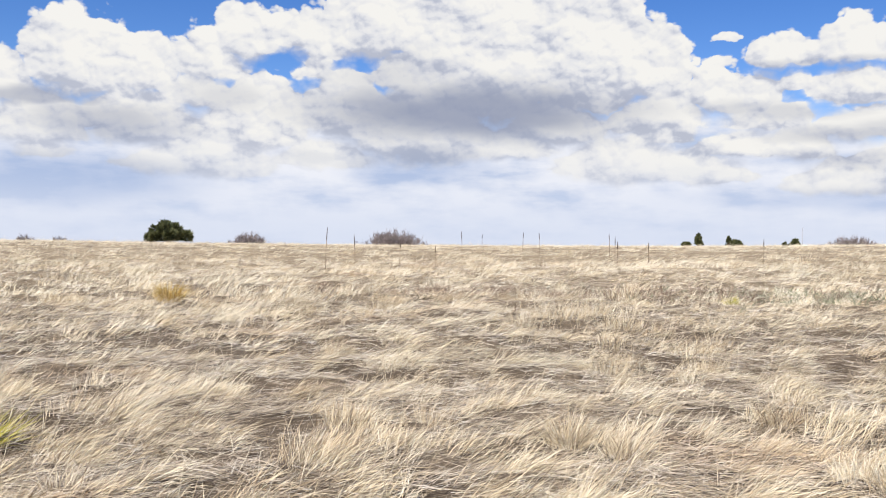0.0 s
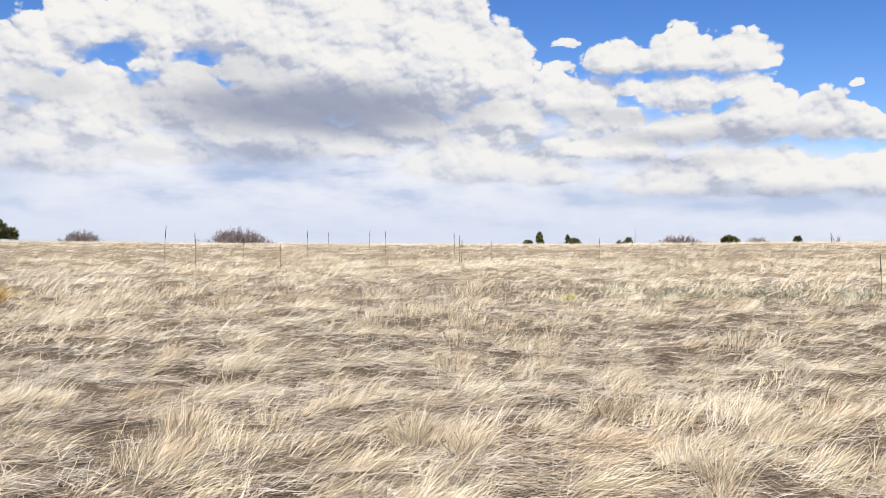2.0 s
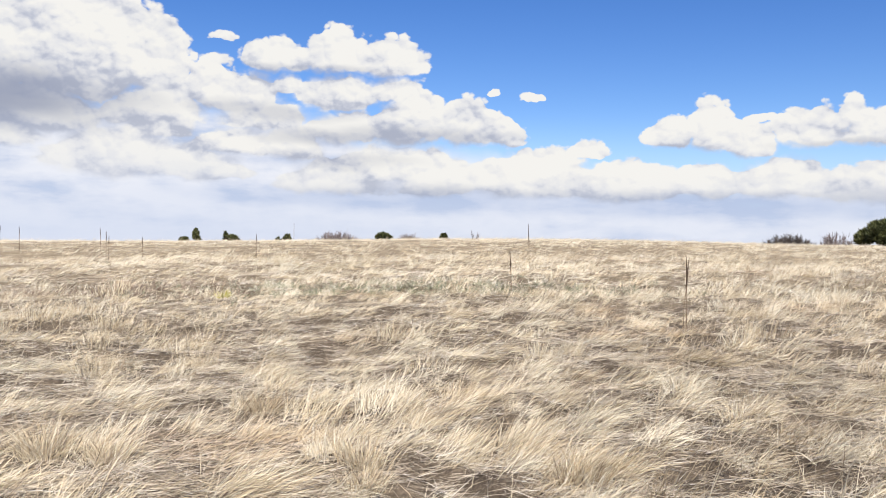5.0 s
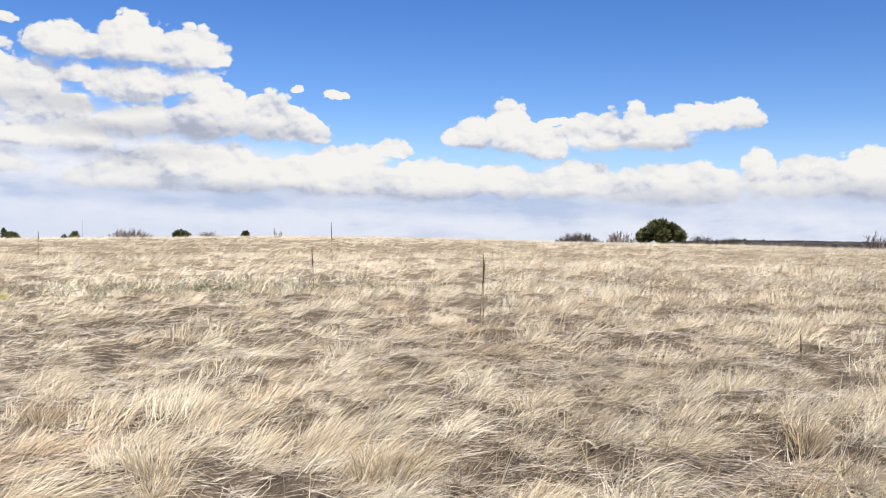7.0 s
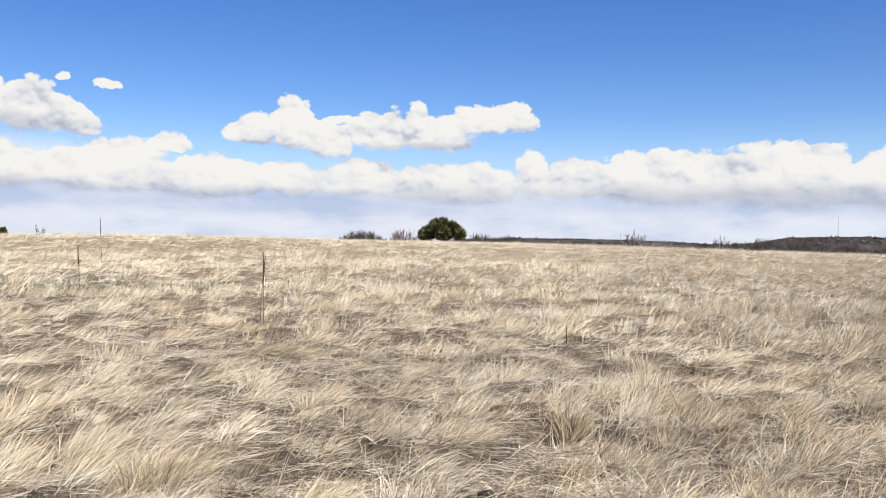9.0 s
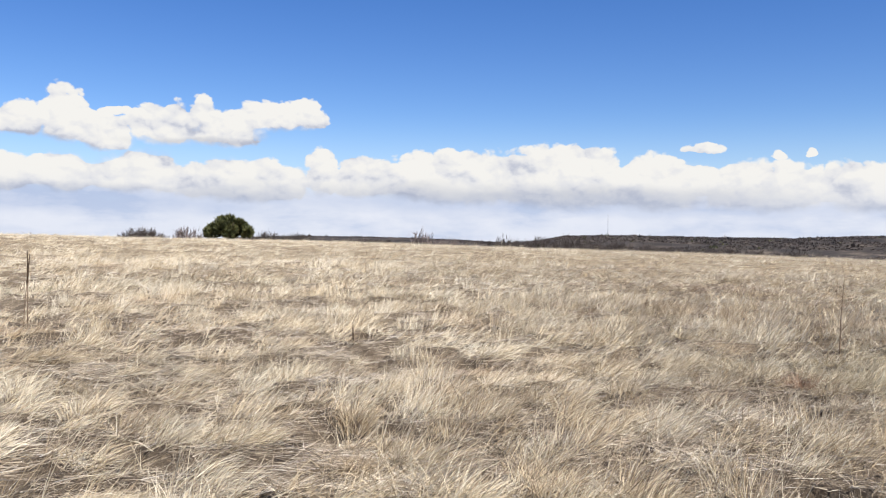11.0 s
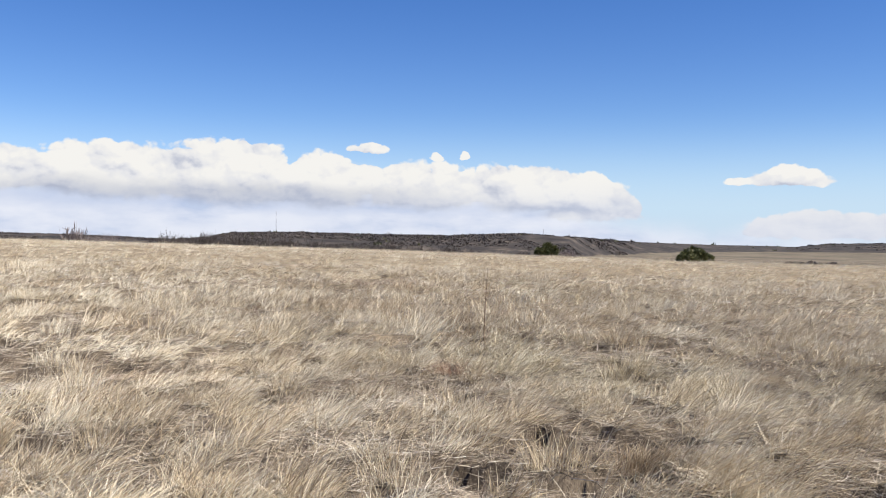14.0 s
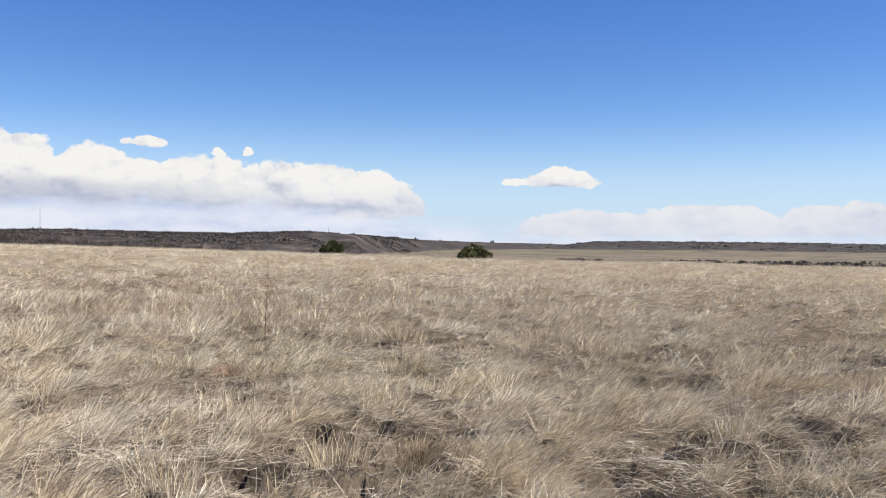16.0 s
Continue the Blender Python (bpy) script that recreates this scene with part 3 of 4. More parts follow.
def stems(name, n, r0, r1, size, width, label):
    """Single stalks that stand clear of the tufts, most of them leaning with the wind."""
    a = np.radians(rng.uniform(-33, 139, n))
    r = np.sqrt(rng.uniform(r0 * r0, r1 * r1, n))
    x, y, az = r * np.sin(a), r * np.cos(a), np.degrees(a)
    keep = fbm(x * 0.5, y * 0.5, 51, 3) > -0.05
    x, y, az = x[keep], y[keep], az[keep]
    n = len(x)
    turn = wind(x, y, az)[0] + rng.normal(0, 0.7, n)
    root = np.stack([x, y, land(x, y)], 1)
    ob = strips(name, root, np.stack([np.sin(turn), np.cos(turn)], 1), np.abs(rng.normal(0.0, 0.4, n)), rng.normal(0.1, 0.25, n), size * rng.uniform(0.5, 1.35, n),
                width * rng.uniform(0.7, 1.3, n), np.clip(rng.normal(0.86, 0.12, n), 0, 1), 2, M_GRASS, False)
    return tagged(ob, label, "grass", kind="stuff")


plumes("tussock_grass", 4.3, 9.3, CELL, 255, 0.18, 0.0036, 2, "dry straw-coloured tussock grass swept over by wind", 0.04)
plumes("tussock_grass", 9.3, 15.0, 0.43, 150, 0.165, 0.0055, 2, "dry straw-coloured tussock grass on the prairie", 0.06)
# higher pale from here out: sunlit look of distant grass painted into the blades
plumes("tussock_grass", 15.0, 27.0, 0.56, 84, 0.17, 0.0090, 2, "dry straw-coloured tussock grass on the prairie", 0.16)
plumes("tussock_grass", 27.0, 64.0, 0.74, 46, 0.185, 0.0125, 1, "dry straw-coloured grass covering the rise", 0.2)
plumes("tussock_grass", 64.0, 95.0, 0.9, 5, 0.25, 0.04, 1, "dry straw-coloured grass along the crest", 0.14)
plumes("tussock_grass", 1.2, 14.0, 0.46, 75, 0.2, 0.007, 1, "dry straw-coloured tussock grass behind the viewpoint", 0.05, 139.0, 327.0)
plumes("tussock_grass", 0.5, 4.3, CELL, 150, 0.17, 0.0055, 1, "dry straw-coloured tussock grass round the viewpoint", 0.05)
thatch("old_thatch", 200000, 4.3, 9.3, 0.16, 0.0037, "grey-brown old straw lying crossed between tufts")
thatch("old_thatch", 130000, 9.3, 15.0, 0.16, 0.005, "grey-brown old straw lying crossed between tufts")
thatch("old_thatch", 130000, 15.0, 27.0, 0.18, 0.010, "grey-brown old straw lying between tufts")
stems("grass_stems", 6000, 4.4, 16.0, 0.25, 0.0035, "thin pale upright dry grass stems")


# ---- things ----
def part(name, verts, faces, mat, parent, label=""):
    me = bpy.data.meshes.new(name)
    me.from_pydata([tuple(v) for v in verts], [], faces)
    me.polygons.foreach_set("use_smooth", np.ones(len(faces), bool))
    me.materials.append(mat)
    ob = new(name, me)
    ob.parent = parent
    if label:
        ob["label"] = label
    return ob


def tube(points, radii, sides=6):
    """A tapered tube along points; closed at its tip."""
    verts, faces = [], []
    for i, p in enumerate(points):
        t = (Vector(points[min(i + 1, len(points) - 1)]) - Vector(points[max(i - 1, 0)])).normalized()
        u = t.orthogonal().normalized()
        v = t.cross(u)
        verts += [Vector(p) + radii[i] * (math.cos(a) * u + math.sin(a) * v) for a in [6.2832 * k / sides for k in range(sides)]]
    for i in range(len(points) - 1):
        for k in range(sides):
            a, b = i * sides + k, i * sides + (k + 1) % sides
            faces.append((a, b, b + sides, a + sides))
    faces.append(tuple(range((len(points) - 1) * sides, len(points) * sides)))
    return verts, faces


def joined(pieces):
    verts, faces = [], []
    for v, f in pieces:
        o = len(verts)
        verts += v
        faces += [tuple(i + o for i in q) for q in f]
    return verts, faces


def base(name, place, label, category, group=""):
    ob = new(name)
    ob.location = place
    return tagged(ob, label, category, group)


def find(az, el):
    """How far off the ground lies on a bearing, looking down at an angle."""
    r = np.arange(3.0, 62.0, 0.05)
    a = radians(az)
    see = np.degrees(np.arctan2(land(r * math.sin(a), r * math.cos(a)) - EYE, r))
    hit = np.nonzero(see >= el)[0]
    return float(r[hit[0]]) if len(hit) else 58.0


def mullein(az, el_top, el_base, seed, head=0.4, twin=False):
    """A dead mullein: a ribbed stalk with a rough dark spike of seed pods."""
    rnd = random.Random(seed)
    r = find(az, el_base)
    foot = at(az, r)
    h = EYE + r * math.tan(radians(el_top)) - foot.z
    ob = base("mullein_stalk", foot, "dead brown mullein stalk with a dark seed spike" if not twin else "short dark dead mullein stalk in dry grass", "plant", "dead mullein stalks")
    bend = Vector((rnd.uniform(-0.05, 0.05), rnd.uniform(-0.05, 0.05), 0)) * h
    line = [Vector((0, 0, -0.05)) + Vector((0, 0, h * (1 - head) + 0.05)) * k + bend * k * k * 0.5 for k in [i / 6 for i in range(7)]]
    thick = 0.004 + 0.00013 * r
    part("stem", *tube(line, [thick * (1.2 - 0.4 * i / 6) for i in range(7)]), M_STALK, ob)
    tip = Vector((0, 0, h)) + bend
    spike = [line[-1].lerp(tip, i / 14) for i in range(15)]
    rad = [thick * (1.45 + 0.4 * rnd.random()) * (1 - 0.6 * (i / 14) ** 2) * (0.75 if i % 2 else 1.1) for i in range(15)]
    rad[0] = thick * 0.8
    part("seed_head", *tube(spike, rad, 7), M_HEAD, ob, "rough dark seed spike")
    return ob


for i, (az, top, bottom) in enumerate([
        (-7.42, 0.87, -1.93), (-5.56, 0.42, -1.92), (-2.75, 0.15, -1.65), (-0.44, -0.22, -1.74), (1.22, 0.7, -1.08), (2.49, 0.56, -0.35), (5.08, 0.69, -0.6),
        (6.12, 0.66, -0.74), (10.51, 0.66, -0.8), (10.83, 0.45, -1.33), (10.97, 0.16, -1.33), (12.88, 0.11, -1.37), (19.63, 0.38, -1.15), (36.82, 1.23, -1.4),
        (35.70, -0.40, -3.2), (46.22, -0.92, -5.25), (46.42, -0.72, -5.25)]):
    mullein(az, top, bottom, i, 0.42 if az > 30 else 0.3)
mullein(65.41, -5.15, -6.99, 40, 0.8, True)


def clump_points(n, w, h, lumps, rnd):
    """Points on the skin of a dome heaped up from uneven lumps, and the way out of it."""
    c = np.stack([rnd.normal(0, 0.22, lumps) * w, rnd.normal(0, 0.22, lumps) * w, np.zeros(lumps)], 1)
    c[:, :2] *= np.minimum(1, 0.40 * w / (np.hypot(c[:, 0], c[:, 1]) + 1e-6))[:, None]
    edge = np.clip(1 - (np.hypot(c[:, 0], c[:, 1]) / (0.5 * w)) ** 2, 0, 1)
    rad = rnd.uniform(0.12, 0.22, lumps) * min(w, h * 1.3) * (0.7 + 0.3 * edge)
    c[:, 2] = np.maximum((h * (0.25 + 0.75 * edge ** 0.8) - rad) * rnd.uniform(0.15, 1.0, lumps) ** 0.5, 0.1 * h)
    k = rnd.integers(0, lumps, n)
    d = rnd.normal(size=(n, 3))
    d /= np.linalg.norm(d, axis=1)[:, None]
    p = c[k] + d * (rad[k] * rnd.uniform(0.55, 1.0, n))[:, None]
    p[:, 2] = np.maximum(p[:, 2], 0.02)
    return p, d, k


def juniper(az, r, width, height, sprays, seed, label, spire=False):
    """A juniper: a forked trunk and a crown of many small scaly sprays."""
    rnd = np.random.default_rng(seed)
    global rng
    kept, rng = rng, rnd
    ob = base("juniper", at(az, r), label, "tree", "junipers on the prairie")
    limbs = []
    for i in range(6):
        a = rnd.uniform(0, 6.28)
        reach = rnd.uniform(0.15, 0.36) * width
        up = rnd.uniform(0.45, 0.75) * height
        limbs.append(tube([Vector((0, 0, -0.1)), Vector((math.cos(a) * reach * 0.3, math.sin(a) * reach * 0.3, up * 0.45)), Vector((math.cos(a) * reach, math.sin(a) * reach, up))],
                          [0.05 * height, 0.03 * height, 0.008 * height]))
    part("trunk", *joined(limbs), M_BARK, ob)
    p, d, k = clump_points(sprays, width * 0.92, height * 0.96, 34 if sprays > 3000 else 14, rnd)
    if spire:
        keep = p[:, 2] / height + 1.9 * np.hypot(p[:, 0], p[:, 1]) / width < 1.02
        p, d, k = p[keep], d[keep], k[keep]
    n = len(p)
    way = d[:, :2] / (np.linalg.norm(d[:, :2], axis=1)[:, None] + 1e-6)
    tone = np.clip(rnd.uniform(0.2, 0.8, 64)[k] * 0.5 + rnd.normal(0.3, 0.18, n), 0, 1)
    size = 0.055 * height ** 0.5 + 0.0006 * r
    crown = strips("crown", p, way, np.arccos(np.clip(d[:, 2] * 0.7 + 0.3, -1, 1)), rnd.normal(0, 0.4, n), size * rnd.uniform(1.6, 3.2, n), size * rnd.uniform(0.9, 1.7, n), tone, 1, M_NEEDLE, False, ob)
    rng = kept
    return ob


def bare_shrub(az, r, width, height, stems_n, seed, label, group="bare brush", up=0.0, thick=1.0, mat=None):
    """A leafless shrub: leaning stems that fork into many fine twigs."""
    rnd = np.random.default_rng(seed)
    global rng
    kept, rng = rng, rnd
    ob = base("bare_shrub", at(az, r, up), label, "shrub", group)
    n = stems_n
    foot = np.stack([rnd.normal(0, 0.22, n) * width, rnd.normal(0, 0.22, n) * width, np.full(n, -0.1)], 1)
    a = np.arctan2(foot[:, 0], foot[:, 1]) + rnd.normal(0, 0.7, n)
    way = np.stack([np.sin(a), np.cos(a)], 1)
    edge = np.clip(1 - (np.hypot(foot[:, 0], foot[:, 1]) / (0.6 * width)) ** 2, 0.3, 1)
    length = height * edge * rnd.uniform(0.55, 1.08, n)
    lean = rnd.uniform(0.05, 0.8, n)
    w = (0.022 + 0.0005 * r) * thick
    strips("stem", foot, way, lean, rnd.normal(0.1, 0.2, n), length, np.full(n, w), rnd.uniform(0.1, 0.7, n), 2, mat or M_TWIG, False, ob)["kind"] = "stuff"
    m = n * 7
    k = rnd.integers(0, n, m)
    f = rnd.uniform(0.25, 0.95, m)
    start = foot[k] + (f * length[k])[:, None] * np.stack([np.sin(lean[k]) * way[k, 0], np.sin(lean[k]) * way[k, 1], np.cos(lean[k])], 1)
    b = rnd.uniform(0, 6.28, m)
    strips("twig", start, np.stack([np.sin(b), np.cos(b)], 1), rnd.uniform(0.2, 1.1, m), rnd.normal(-0.3, 0.3, m), height * rnd.uniform(0.12, 0.36, m), np.full(m, w * 0.6), rnd.uniform(0.2, 0.95, m), 2, mat or M_TWIG, False, ob)["kind"] = "stuff"
    rng = kept
    return ob


def span(deg, r):
    return r * radians(deg)


juniper(-17.06, 105, span(2.98, 105), span(1.5, 105), 9000, 1, "broad rounded dark green juniper standing on the rise")
juniper(57.5, 105, span(3.25, 105), span(1.68, 105), 10000, 2, "large dense dark green juniper with a domed crown")
juniper(15.93, 150, span(0.78, 150), span(0.95, 150), 2200, 3, "small conical green juniper behind the crest", True)
juniper(15.2, 150, span(0.55, 150), span(0.45, 150), 1200, 4, "low rounded dark juniper behind the crest")
juniper(18.1, 160, span(1.25, 160), span(0.55, 160), 1600, 5, "low spreading dark juniper behind the crest")
juniper(17.69, 158, span(0.36, 158), span(0.85, 158), 1200, 6, "slim pointed dark juniper behind the crest", True)
juniper(21.5, 165, span(0.75, 165), span(0.55, 165), 1500, 7, "small dark juniper beside a thin mast")
juniper(20.88, 165, span(0.25, 165), span(0.4, 165), 600, 8, "tiny dark juniper behind the crest")
juniper(27.53, 140, span(1.28, 140), span(0.62, 140), 2400, 9, "low flat-topped bright green juniper on the rise")
juniper(31.41, 150, span(0.46, 150), span(0.5, 150), 1400, 10, "small round blackish juniper on the rise")
juniper(98.75, 120, span(1.5, 120), span(1.05, 120), 3000, 11, "dark green juniper with uneven top beside brush")
juniper(98.1, 122, span(0.5, 122), span(0.65, 122), 1000, 12, "small dark juniper beside a larger one")
juniper(107.65, 120, span(2.5, 120), span(1.12, 120), 4000, 13, "broad low olive-green juniper at the field edge")
juniper(130.2, 600, span(2.0, 600), span(0.55, 600), 1500, 14, "round dark tree in the valley")
bare_shrub(-12.15, 120, span(2.07, 120), span(0.85, 120), 220, 21, "grey leafless shrub on the rise")
bare_shrub(-3.11, 115, span(3.4, 115), span(1.15, 115), 380, 22, "wide grey leafless thicket on the rise")
bare_shrub(24.62, 160, span(2.7, 160), span(0.8, 160), 220, 23, "low grey leafless brush behind the crest")
bare_shrub(-25.02, 170, span(0.9, 170), span(0.6, 170), 90, 24, "low grey leafless brush behind the crest")
bare_shrub(-23.2, 170, span(0.9, 170), span(0.5, 170), 80, 25, "low grey leafless brush behind the crest")
bare_shrub(29.13, 150, span(1.4, 150), span(0.55, 150), 100, 26, "low grey leafless brush behind the crest")
bare_shrub(33.32, 62, span(0.6, 62), span(0.75, 62), 5, 27, "thin leafless sapling on the crest")
bare_shrub(52.4, 130, span(2.9, 130), span(0.8, 130), 260, 28, "low dark leafless brush beside the large juniper", mat=M_OAK)
bare_shrub(55.0, 112, span(1.7, 112), span(1.05, 112), 60, 29, "open leafless shrub beside the large juniper", thick=1.3)
bare_shrub(59.9, 110, span(1.5, 110), span(0.75, 110), 110, 30, "dense leafless brush beside the large juniper", mat=M_OAK)
bare_shrub(61.6, 120, span(2.5, 120), span(0.65, 120), 150, 31, "low leafless brush along the crest", mat=M_OAK)
bare_shrub(69.6, 110, span(1.4, 110), span(1.15, 110), 40, 32, "open leafless bush standing above the crest", thick=1.5)
bare_shrub(71.2, 125, span(2.4, 125), span(0.7, 125), 120, 33, "low leafless brush along the crest")
bare_shrub(99.9, 118, span(1.0, 118), span(0.7, 118), 90, 34, "low brown leafless brush beside a juniper")
bare_shrub(125.6, 90, span(1.4, 90), span(0.42, 90), 60, 35, "low reddish brown leafless shrub in the grass")
rnd = random.Random(5)
for k in range(34):
    az = 74.5 + 23 * (k + rnd.random()) / 34
    r = rnd.uniform(140, 210)
    lift = 1.0 if az < 84 else (0.75 if az < 93 else 0.45)
    bare_shrub(az, r, span(rnd.uniform(0.7, 1.3), r), span(rnd.uniform(0.8, 1.15) * lift, r), 60, 100 + k, "dark leafless oak brush below the crest", "oak brush in the draw", mat=M_OAK)


def mast(az, r, el_top, label):
    """A slim lattice mast: three legs and zigzag braces."""
    foot = at(az, r)
    h = EYE + r * math.tan(radians(el_top)) - foot.z
    ob = base("radio_mast", foot, label, "mast")
    w = 0.00022 * r + 0.15
    legs = [Vector((w * math.cos(a), w * math.sin(a), 0)) for a in (0.5, 2.6, 4.7)]
    for q in legs:
        part("leg", *tube([q - Vector((0, 0, 1)), q * 0.6 + Vector((0, 0, h))], [0.35 * w, 0.3 * w], 5), M_STEEL, ob)
    bars = []
    for k in range(14):
        a, b = legs[k % 3], legs[(k + 1) % 3]
        z0, z1 = h * k / 14, h * (k + 1) / 14
        bars.append(tube([a * (1 - 0.4 * k / 14) + Vector((0, 0, z0)), b * (1 - 0.4 * (k + 1) / 14) + Vector((0, 0, z1))], [0.15 * w] * 2, 4))
    part("brace", *joined(bars), M_STEEL, ob)


mast(81.4, 1500, 1.83, "tall thin grey radio mast on the ridge")
mast(98.37, 1450, 0.92, "short grey mast on the hilltop")
mast(21.88, 400, 1.10, "thin grey mast behind the crest")


def leafy_tuft(name, az, el, width, height, n, mat, label, category, lean=0.5, blade=0.012, toward=None):
    r = find(az, el)
    rnd = np.random.default_rng(int(abs(az) * 10))
    foot = at(az, r)
    p = np.stack([rnd.normal(0, 0.16, n) * width, rnd.normal(0, 0.16, n) * width, np.full(n, -0.01)], 1)
    a = np.arctan2(p[:, 0], p[:, 1]) + rnd.normal(0, 0.5, n) if toward is None else radians(az + toward) + rnd.normal(0, 0.35, n)
    ob = strips(name, p, np.stack([np.sin(a), np.cos(a)], 1), rnd.uniform(0.05, lean, n), rnd.uniform(0.0, 0.5, n), height * rnd.uniform(0.6, 1.15, n), np.full(n, blade), rnd.uniform(0, 1, n), 3, mat, False)
    ob.location = foot
    return tagged(ob, label, category)


leafy_tuft("yucca", -16.82, -3.85, 0.42, 0.36, 420, M_YELLOW, "golden yellow tuft of stiff pointed leaves", "plant", 0.8, 0.007)
leafy_tuft("grass_tuft", 92.6, -8.2, 0.5, 0.15, 420, M_RUST, "rust-tinted low grass tuft", "grass tuft", 1.4, 0.003)
leafy_tuft("bunchgrass", -26.8, -11.8, 0.3, 0.36, 48, M_LIME, "yellow-green coarse bunchgrass bent over", "plant", 1.45, 0.007, 80)
leafy_tuft("yucca", 17.75, -3.6, 0.24, 0.16, 110, M_LIME, "small yellow-green tuft of pointed leaves", "plant", 1.0, 0.006)


def bunch(az, el, width, height, n, tone, turn, drape, label, tall=0):
    """One tuft that stands out: a tight foot, blades fanning up and over, a few longer stems."""
    r = find(az, el)
    rnd = np.random.default_rng(int(abs(az) * 100 + n))
    foot = at(az, r)
    p = np.stack([rnd.normal(0, 0.24, n) * width, rnd.normal(0, 0.24, n) * width, np.full(n, -0.02)], 1)
    a = np.arctan2(p[:, 0], p[:, 1])
    w = radians(az + turn)
    vx, vy = np.sin(a) * 0.7 + math.sin(w) * drape + rnd.normal(0, 0.55, n), np.cos(a) * 0.7 + math.cos(w) * drape + rnd.normal(0, 0.55, n)
    mag = np.hypot(vx, vy) + 1e-6
    length = height * rnd.uniform(0.5, 1.15, n)
    lean = np.clip(0.1 + 0.5 * mag * rnd.uniform(0.3, 1.1, n), 0.03, 1.3)
    length[:tall], lean[:tall] = height * rnd.uniform(1.5, 2.1, tall), rnd.uniform(0.02, 0.3, tall)
    t = np.clip(tone + rnd.normal(0, 0.18, n) - 0.5 * (rnd.uniform(0, 1, n) < 0.22), 0.02, 1)
    ob = strips("grass_tuft", p, np.stack([vx / mag, vy / mag], 1), lean, rnd.uniform(0.1, 0.8, n), length, 0.003 * rnd.uniform(0.7, 1.4, n), t, 3, M_GRASS, False, face=0.6)
    ob.location = foot
    return tagged(ob, label, "grass tuft", "grass tufts that stand out")


for az, el, width, height, n, tone, turn, drape, tall, label in [
        (8.0, -12.4, 0.30, 0.27, 420, 0.78, 80, 0.1, 9, "pale upright grass tuft with long stems"), (20.4, -10.5, 0.22, 0.20, 300, 0.42, 60, 0.2, 3, "dark-footed brown grass tuft"),
        (11.5, -12.9, 0.26, 0.22, 320, 0.75, 80, 0.2, 5, "pale upright grass tuft"), (-6.6, -7.2, 0.30, 0.26, 300, 0.75, 75, 0.9, 0, "pale grass tuft swept over by wind"),
        (-7.9, -13.3, 0.34, 0.26, 360, 0.78, 75, 1.0, 0, "pale grass tuft swept over by wind"), (39.4, -14.6, 0.24, 0.19, 300, 0.72, 60, 0.2, 6, "pale upright grass tuft"),
        (26.6, -15.2, 0.22, 0.18, 260, 0.74, 60, 0.2, 7, "pale upright grass tuft with long stems"), (26.5, -13.8, 0.24, 0.24, 320, 0.78, 50, 0.2, 9, "pale upright grass tuft with long stems"),
        (40.5, -13.9, 0.30, 0.20, 320, 0.74, 70, 0.6, 3, "pale spreading grass tuft"), (65.8, -12.1, 0.24, 0.19, 280, 0.6, 80, 0.3, 3, "straw-coloured grass tuft with a dark foot"),
        (65.6, -14.2, 0.26, 0.17, 280, 0.45, 80, 0.5, 0, "brown grass tuft with a dark foot"), (65.5, -11.3, 0.24, 0.20, 300, 0.58, 90, 0.3, 2, "tan grass tuft with a dark foot"),
        (77.9, -15.4, 0.30, 0.18, 320, 0.62, 100, 0.7, 0, "orange-tan grass tuft drooping over"), (77.0, -14.6, 0.28, 0.18, 320, 0.6, 100, 0.8, 0, "tan grass tuft drooping over"),
        (104.6, -13.0, 0.30, 0.18, 320, 0.55, 110, 0.9, 0, "tan grass tuft drooping over"), (104.2, -13.8, 0.30, 0.17, 320, 0.5, 110, 0.9, 0, "brown grass tuft drooping over"),
        (123.0, -12.8, 0.30, 0.18, 320, 0.55, 110, 0.9, 0, "tan grass tuft drooping over")]:
    bunch(az, el, width, height, n, tone, turn, drape, label, tall)


def weed(az, el_top, el_base, seed, label):
    rnd = random.Random(seed)
    r = find(az, el_base)
    foot = at(az, r)
    h = EYE + r * math.tan(radians(el_top)) - foot.z
    ob = base("dry_weed", foot, label, "plant")
    line = [Vector((0.03 * h * math.sin(3 * k), 0.03 * h * math.cos(2 * k), h * k)) for k in [i / 7 for i in range(8)]]
    part("stem", *tube(line, [0.006 * (1.15 - i / 8) for i in range(8)]), M_STALK, ob)
    for i in range(7):
        p = line[2 + i % 6]
        a = rnd.uniform(0, 6.28)
        q = p + Vector((math.cos(a) * 0.13 * h, math.sin(a) * 0.13 * h, 0.14 * h))
        part("twig", *tube([p, p.lerp(q, 0.5) + Vector((0, 0, -0.01)), q], [0.0035, 0.003, 0.0015], 4), M_STALK, ob)


weed(94.77, -1.68, -6.25, 1, "thin leafless brown weed standing alone in grass")
weed(4.6, -3.0, -4.6, 2, "thin leafless brown weed standing alone in grass")


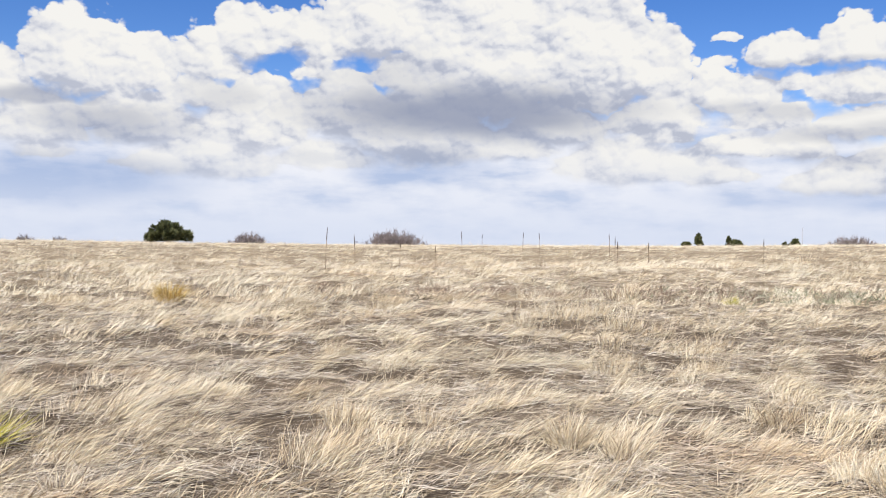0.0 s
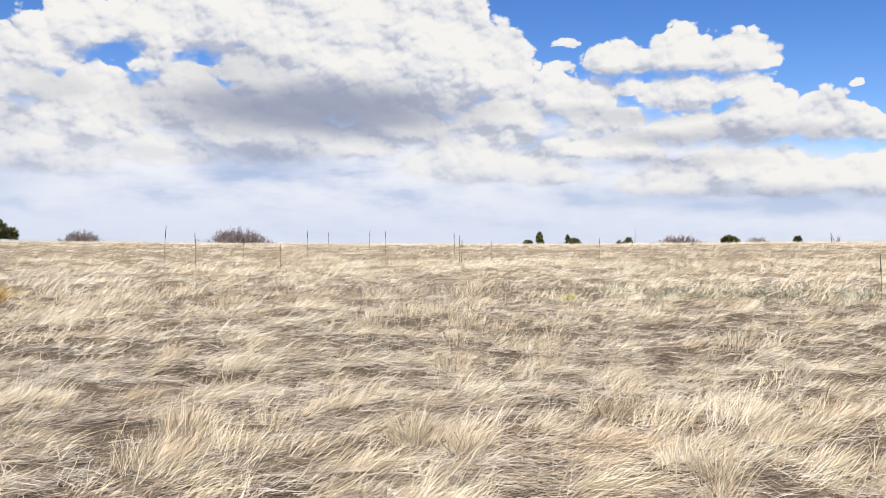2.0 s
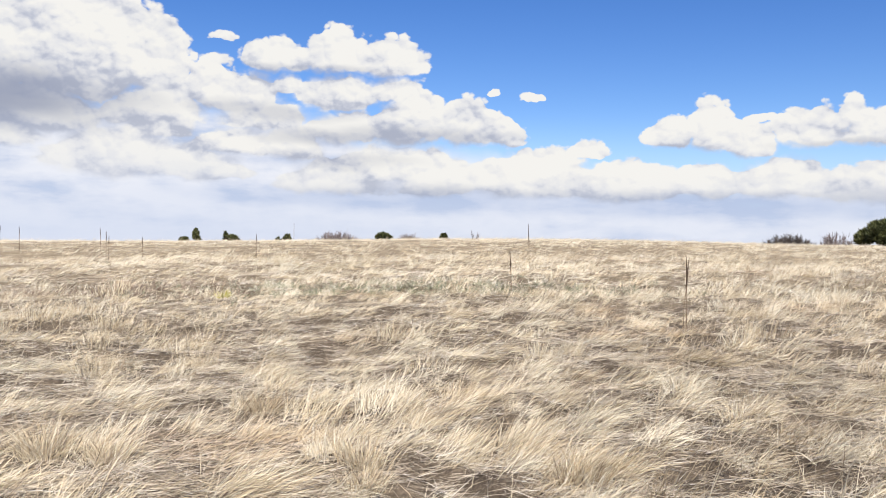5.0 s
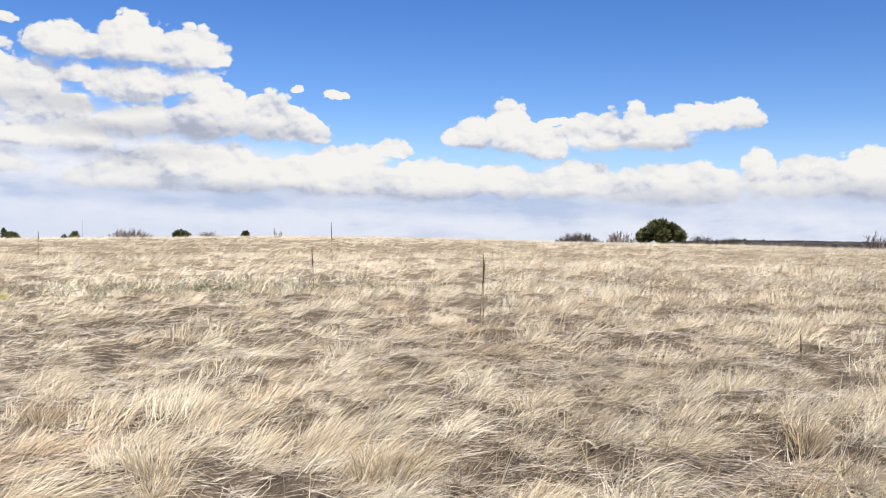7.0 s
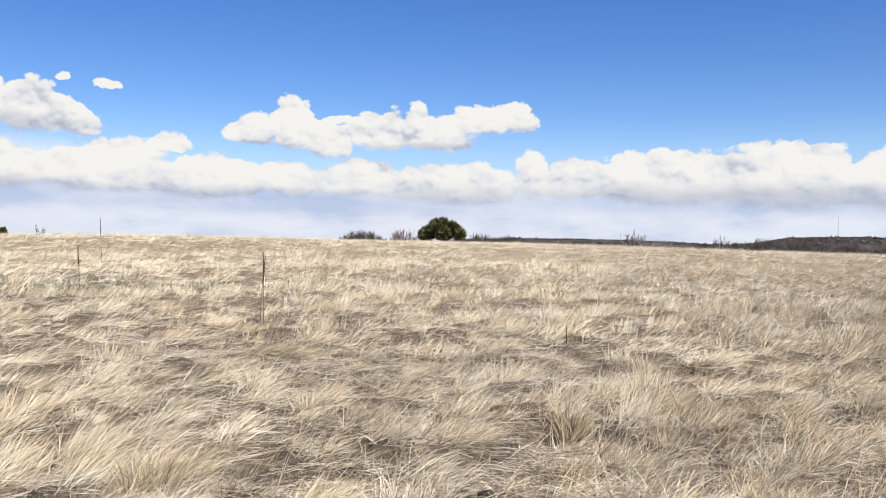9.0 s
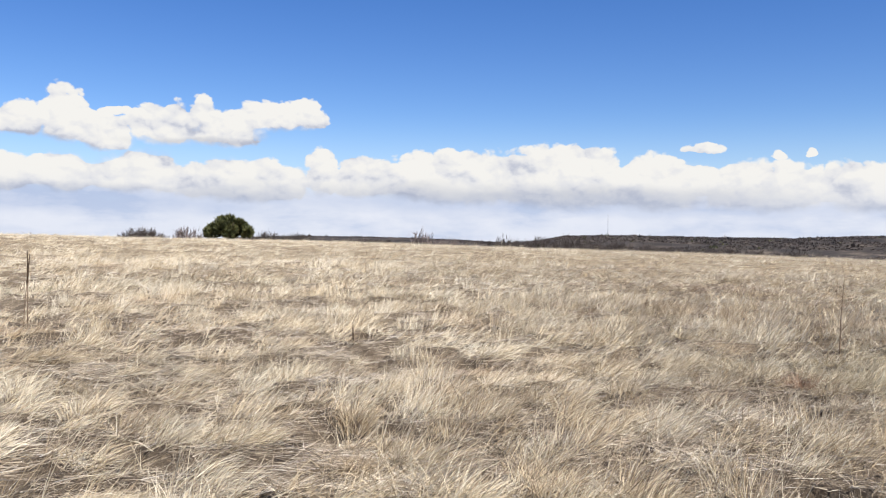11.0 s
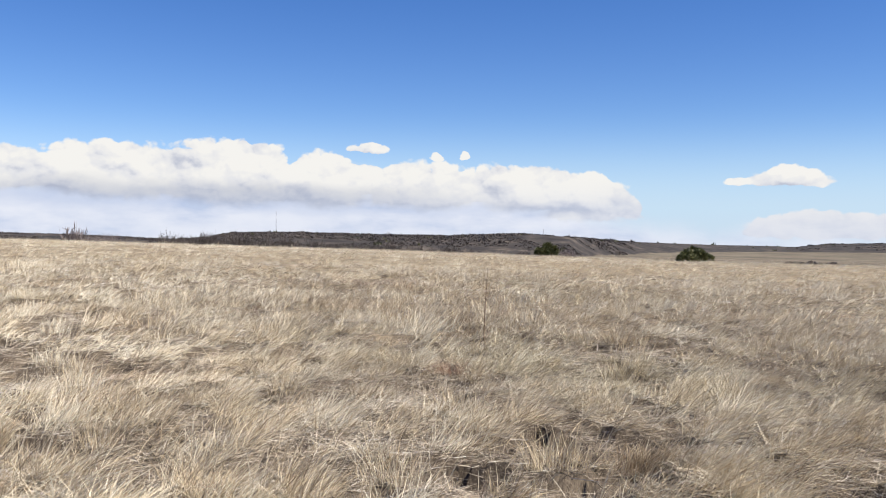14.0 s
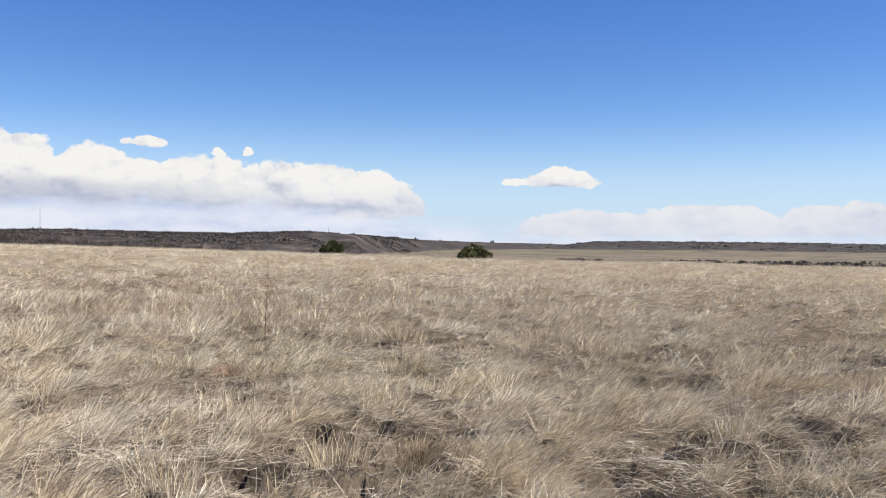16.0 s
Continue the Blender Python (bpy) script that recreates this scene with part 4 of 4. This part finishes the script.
def patch(name, az, el, across, deep, n, size, blade, mat, label):
    """Low plants scattered over an oval of ground."""
    r0 = find(az, el)
    c = at(az, r0)
    rnd = np.random.default_rng(int(abs(az) * 7 + n))
    m = n // 12
    u, v = rnd.normal(0, 0.4, m), rnd.normal(0, 0.4, m)
    k = rnd.integers(0, m, n)
    a = radians(az)
    lx, ly = u[k] * across + rnd.normal(0, 0.07, n), v[k] * deep + rnd.normal(0, 0.07, n)
    x, y = c.x + lx * math.cos(a) + ly * math.sin(a), c.y - lx * math.sin(a) + ly * math.cos(a)
    b = rnd.uniform(0, 6.28, n)
    ob = strips(name, np.stack([x, y, land(x, y)], 1), np.stack([np.sin(b), np.cos(b)], 1), rnd.uniform(0.1, 1.2, n), rnd.uniform(0, 0.6, n), size * rnd.uniform(0.5, 1.3, n), blade * rnd.uniform(0.7, 1.4, n),
                np.clip(rnd.uniform(0, 1, m)[k] * 0.6 + rnd.uniform(0, 0.5, n), 0, 1), 2, mat)
    return tagged(ob, label, "plants", kind="stuff")


patch("brown_forbs", 8.6, -3.45, 5.5, 1.5, 3200, 0.17, 0.009, M_BROWN, "low brown twiggy forbs in the dry grass")
patch("sage", 26.5, -3.2, 5.0, 1.9, 2800, 0.14, 0.011, M_SAGE, "grey-green sage with pale leaf tips in grass")
patch("sage", 36.0, -3.0, 4.0, 1.3, 900, 0.13, 0.011, M_SAGE, "grey-green sage in dry grass")
patch("brown_forbs", 88.2, -2.9, 2.4, 1.4, 1500, 0.12, 0.008, M_BROWN, "low dark brown forbs in thin grass")
patch("brown_forbs", 81.8, -3.9, 2.0, 0.8, 900, 0.12, 0.007, M_BROWN, "low dark brown forbs in thin grass")


def litter(az, el, across, deep, n, label):
    """A patch of long bleached straws, fallen flat and crossed."""
    c = at(az, find(az, el))
    rnd = np.random.default_rng(int(abs(az) * 10))
    u, v = rnd.normal(0, 0.4, n) * across, rnd.normal(0, 0.4, n) * deep
    a = radians(az)
    x, y = c.x + u * math.cos(a) + v * math.sin(a), c.y - u * math.sin(a) + v * math.cos(a)
    b = rnd.uniform(0, 6.28, n)
    ob = strips("fallen_straw", np.stack([x, y, land(x, y) + rnd.uniform(0.02, 0.09, n)], 1), np.stack([np.sin(b), np.cos(b)], 1), rnd.normal(1.45, 0.12, n), rnd.normal(0.1, 0.15, n),
                rnd.uniform(0.12, 0.34, n), rnd.uniform(0.002, 0.0038, n), rnd.uniform(0.45, 1.0, n), 2, M_THATCH, False, face=2.0)
    return tagged(ob, label, "grass", kind="stuff")


for az, el, across, deep, n in [(103.1, -7.7, 1.1, 0.7, 520), (100.6, -8.1, 0.7, 0.4, 200), (108.2, -8.0, 0.8, 0.5, 260), (88.0, -10.8, 0.9, 0.5, 420), (118.6, -14.2, 0.5, 0.4, 260), (85.6, -13.0, 0.8, 0.5, 320), (12.6, -14.6, 0.8, 0.4, 320), (-13.0, -14.4, 0.5, 0.4, 220)]:
    litter(az, el, across, deep, n, "pale grey bleached straws fallen flat")


def scrub(name, a0, a1, r0, r1, n, size, mat, label, floor_el=None):
    """Far brush on the hills and in the valley."""
    rnd = np.random.default_rng(n)
    az = np.radians(rnd.uniform(a0, a1, n))
    d = np.interp(np.degrees(az), (100, 113), (1300, 3300)) if r1 < 3 else np.ones(n)
    r = d * rnd.uniform(r0, r1, n)
    keep = value_noise(r * np.sin(az) / 60, r * np.cos(az) / 60, 77) > 0.36
    az, r = az[keep], r[keep]
    k = np.repeat(np.arange(len(az)), 9)
    m = len(k)
    s = size * np.exp(rnd.normal(0, 0.35, len(az)))[k] * np.sqrt(r[k] / 1300)
    x, y = r[k] * np.sin(az[k]) + rnd.normal(0, 0.5, m) * s, r[k] * np.cos(az[k]) + rnd.normal(0, 0.5, m) * s
    b = rnd.uniform(0, 6.28, m)
    ob = strips(name, np.stack([x, y, land(x, y) - 0.2], 1), np.stack([np.sin(b), np.cos(b)], 1), rnd.uniform(0, 0.7, m), rnd.uniform(0, 0.5, m), s * rnd.uniform(0.5, 1.1, m), s * rnd.uniform(0.4, 0.8, m),
                rnd.uniform(0, 1, m), 1, mat, False)
    return tagged(ob, label, "brush", kind="stuff")


scrub("hill_scrub", 58, 104, 0.76, 1.05, 14000, 1.6, M_OAK, "dark leafless scrub covering the hillside")
scrub("hill_scrub", 113, 139, 0.8, 1.06, 1800, 1.8, M_OAK, "dark leafless scrub covering the far mesa")
scrub("hill_trees", 78, 139, 0.8, 1.06, 260, 2.3, M_NEEDLE, "small dark junipers scattered on the hills")
scrub("valley_brush", 113, 139, 820, 1050, 900, 2.4, M_OAK, "reddish brown leafless brush along the valley")
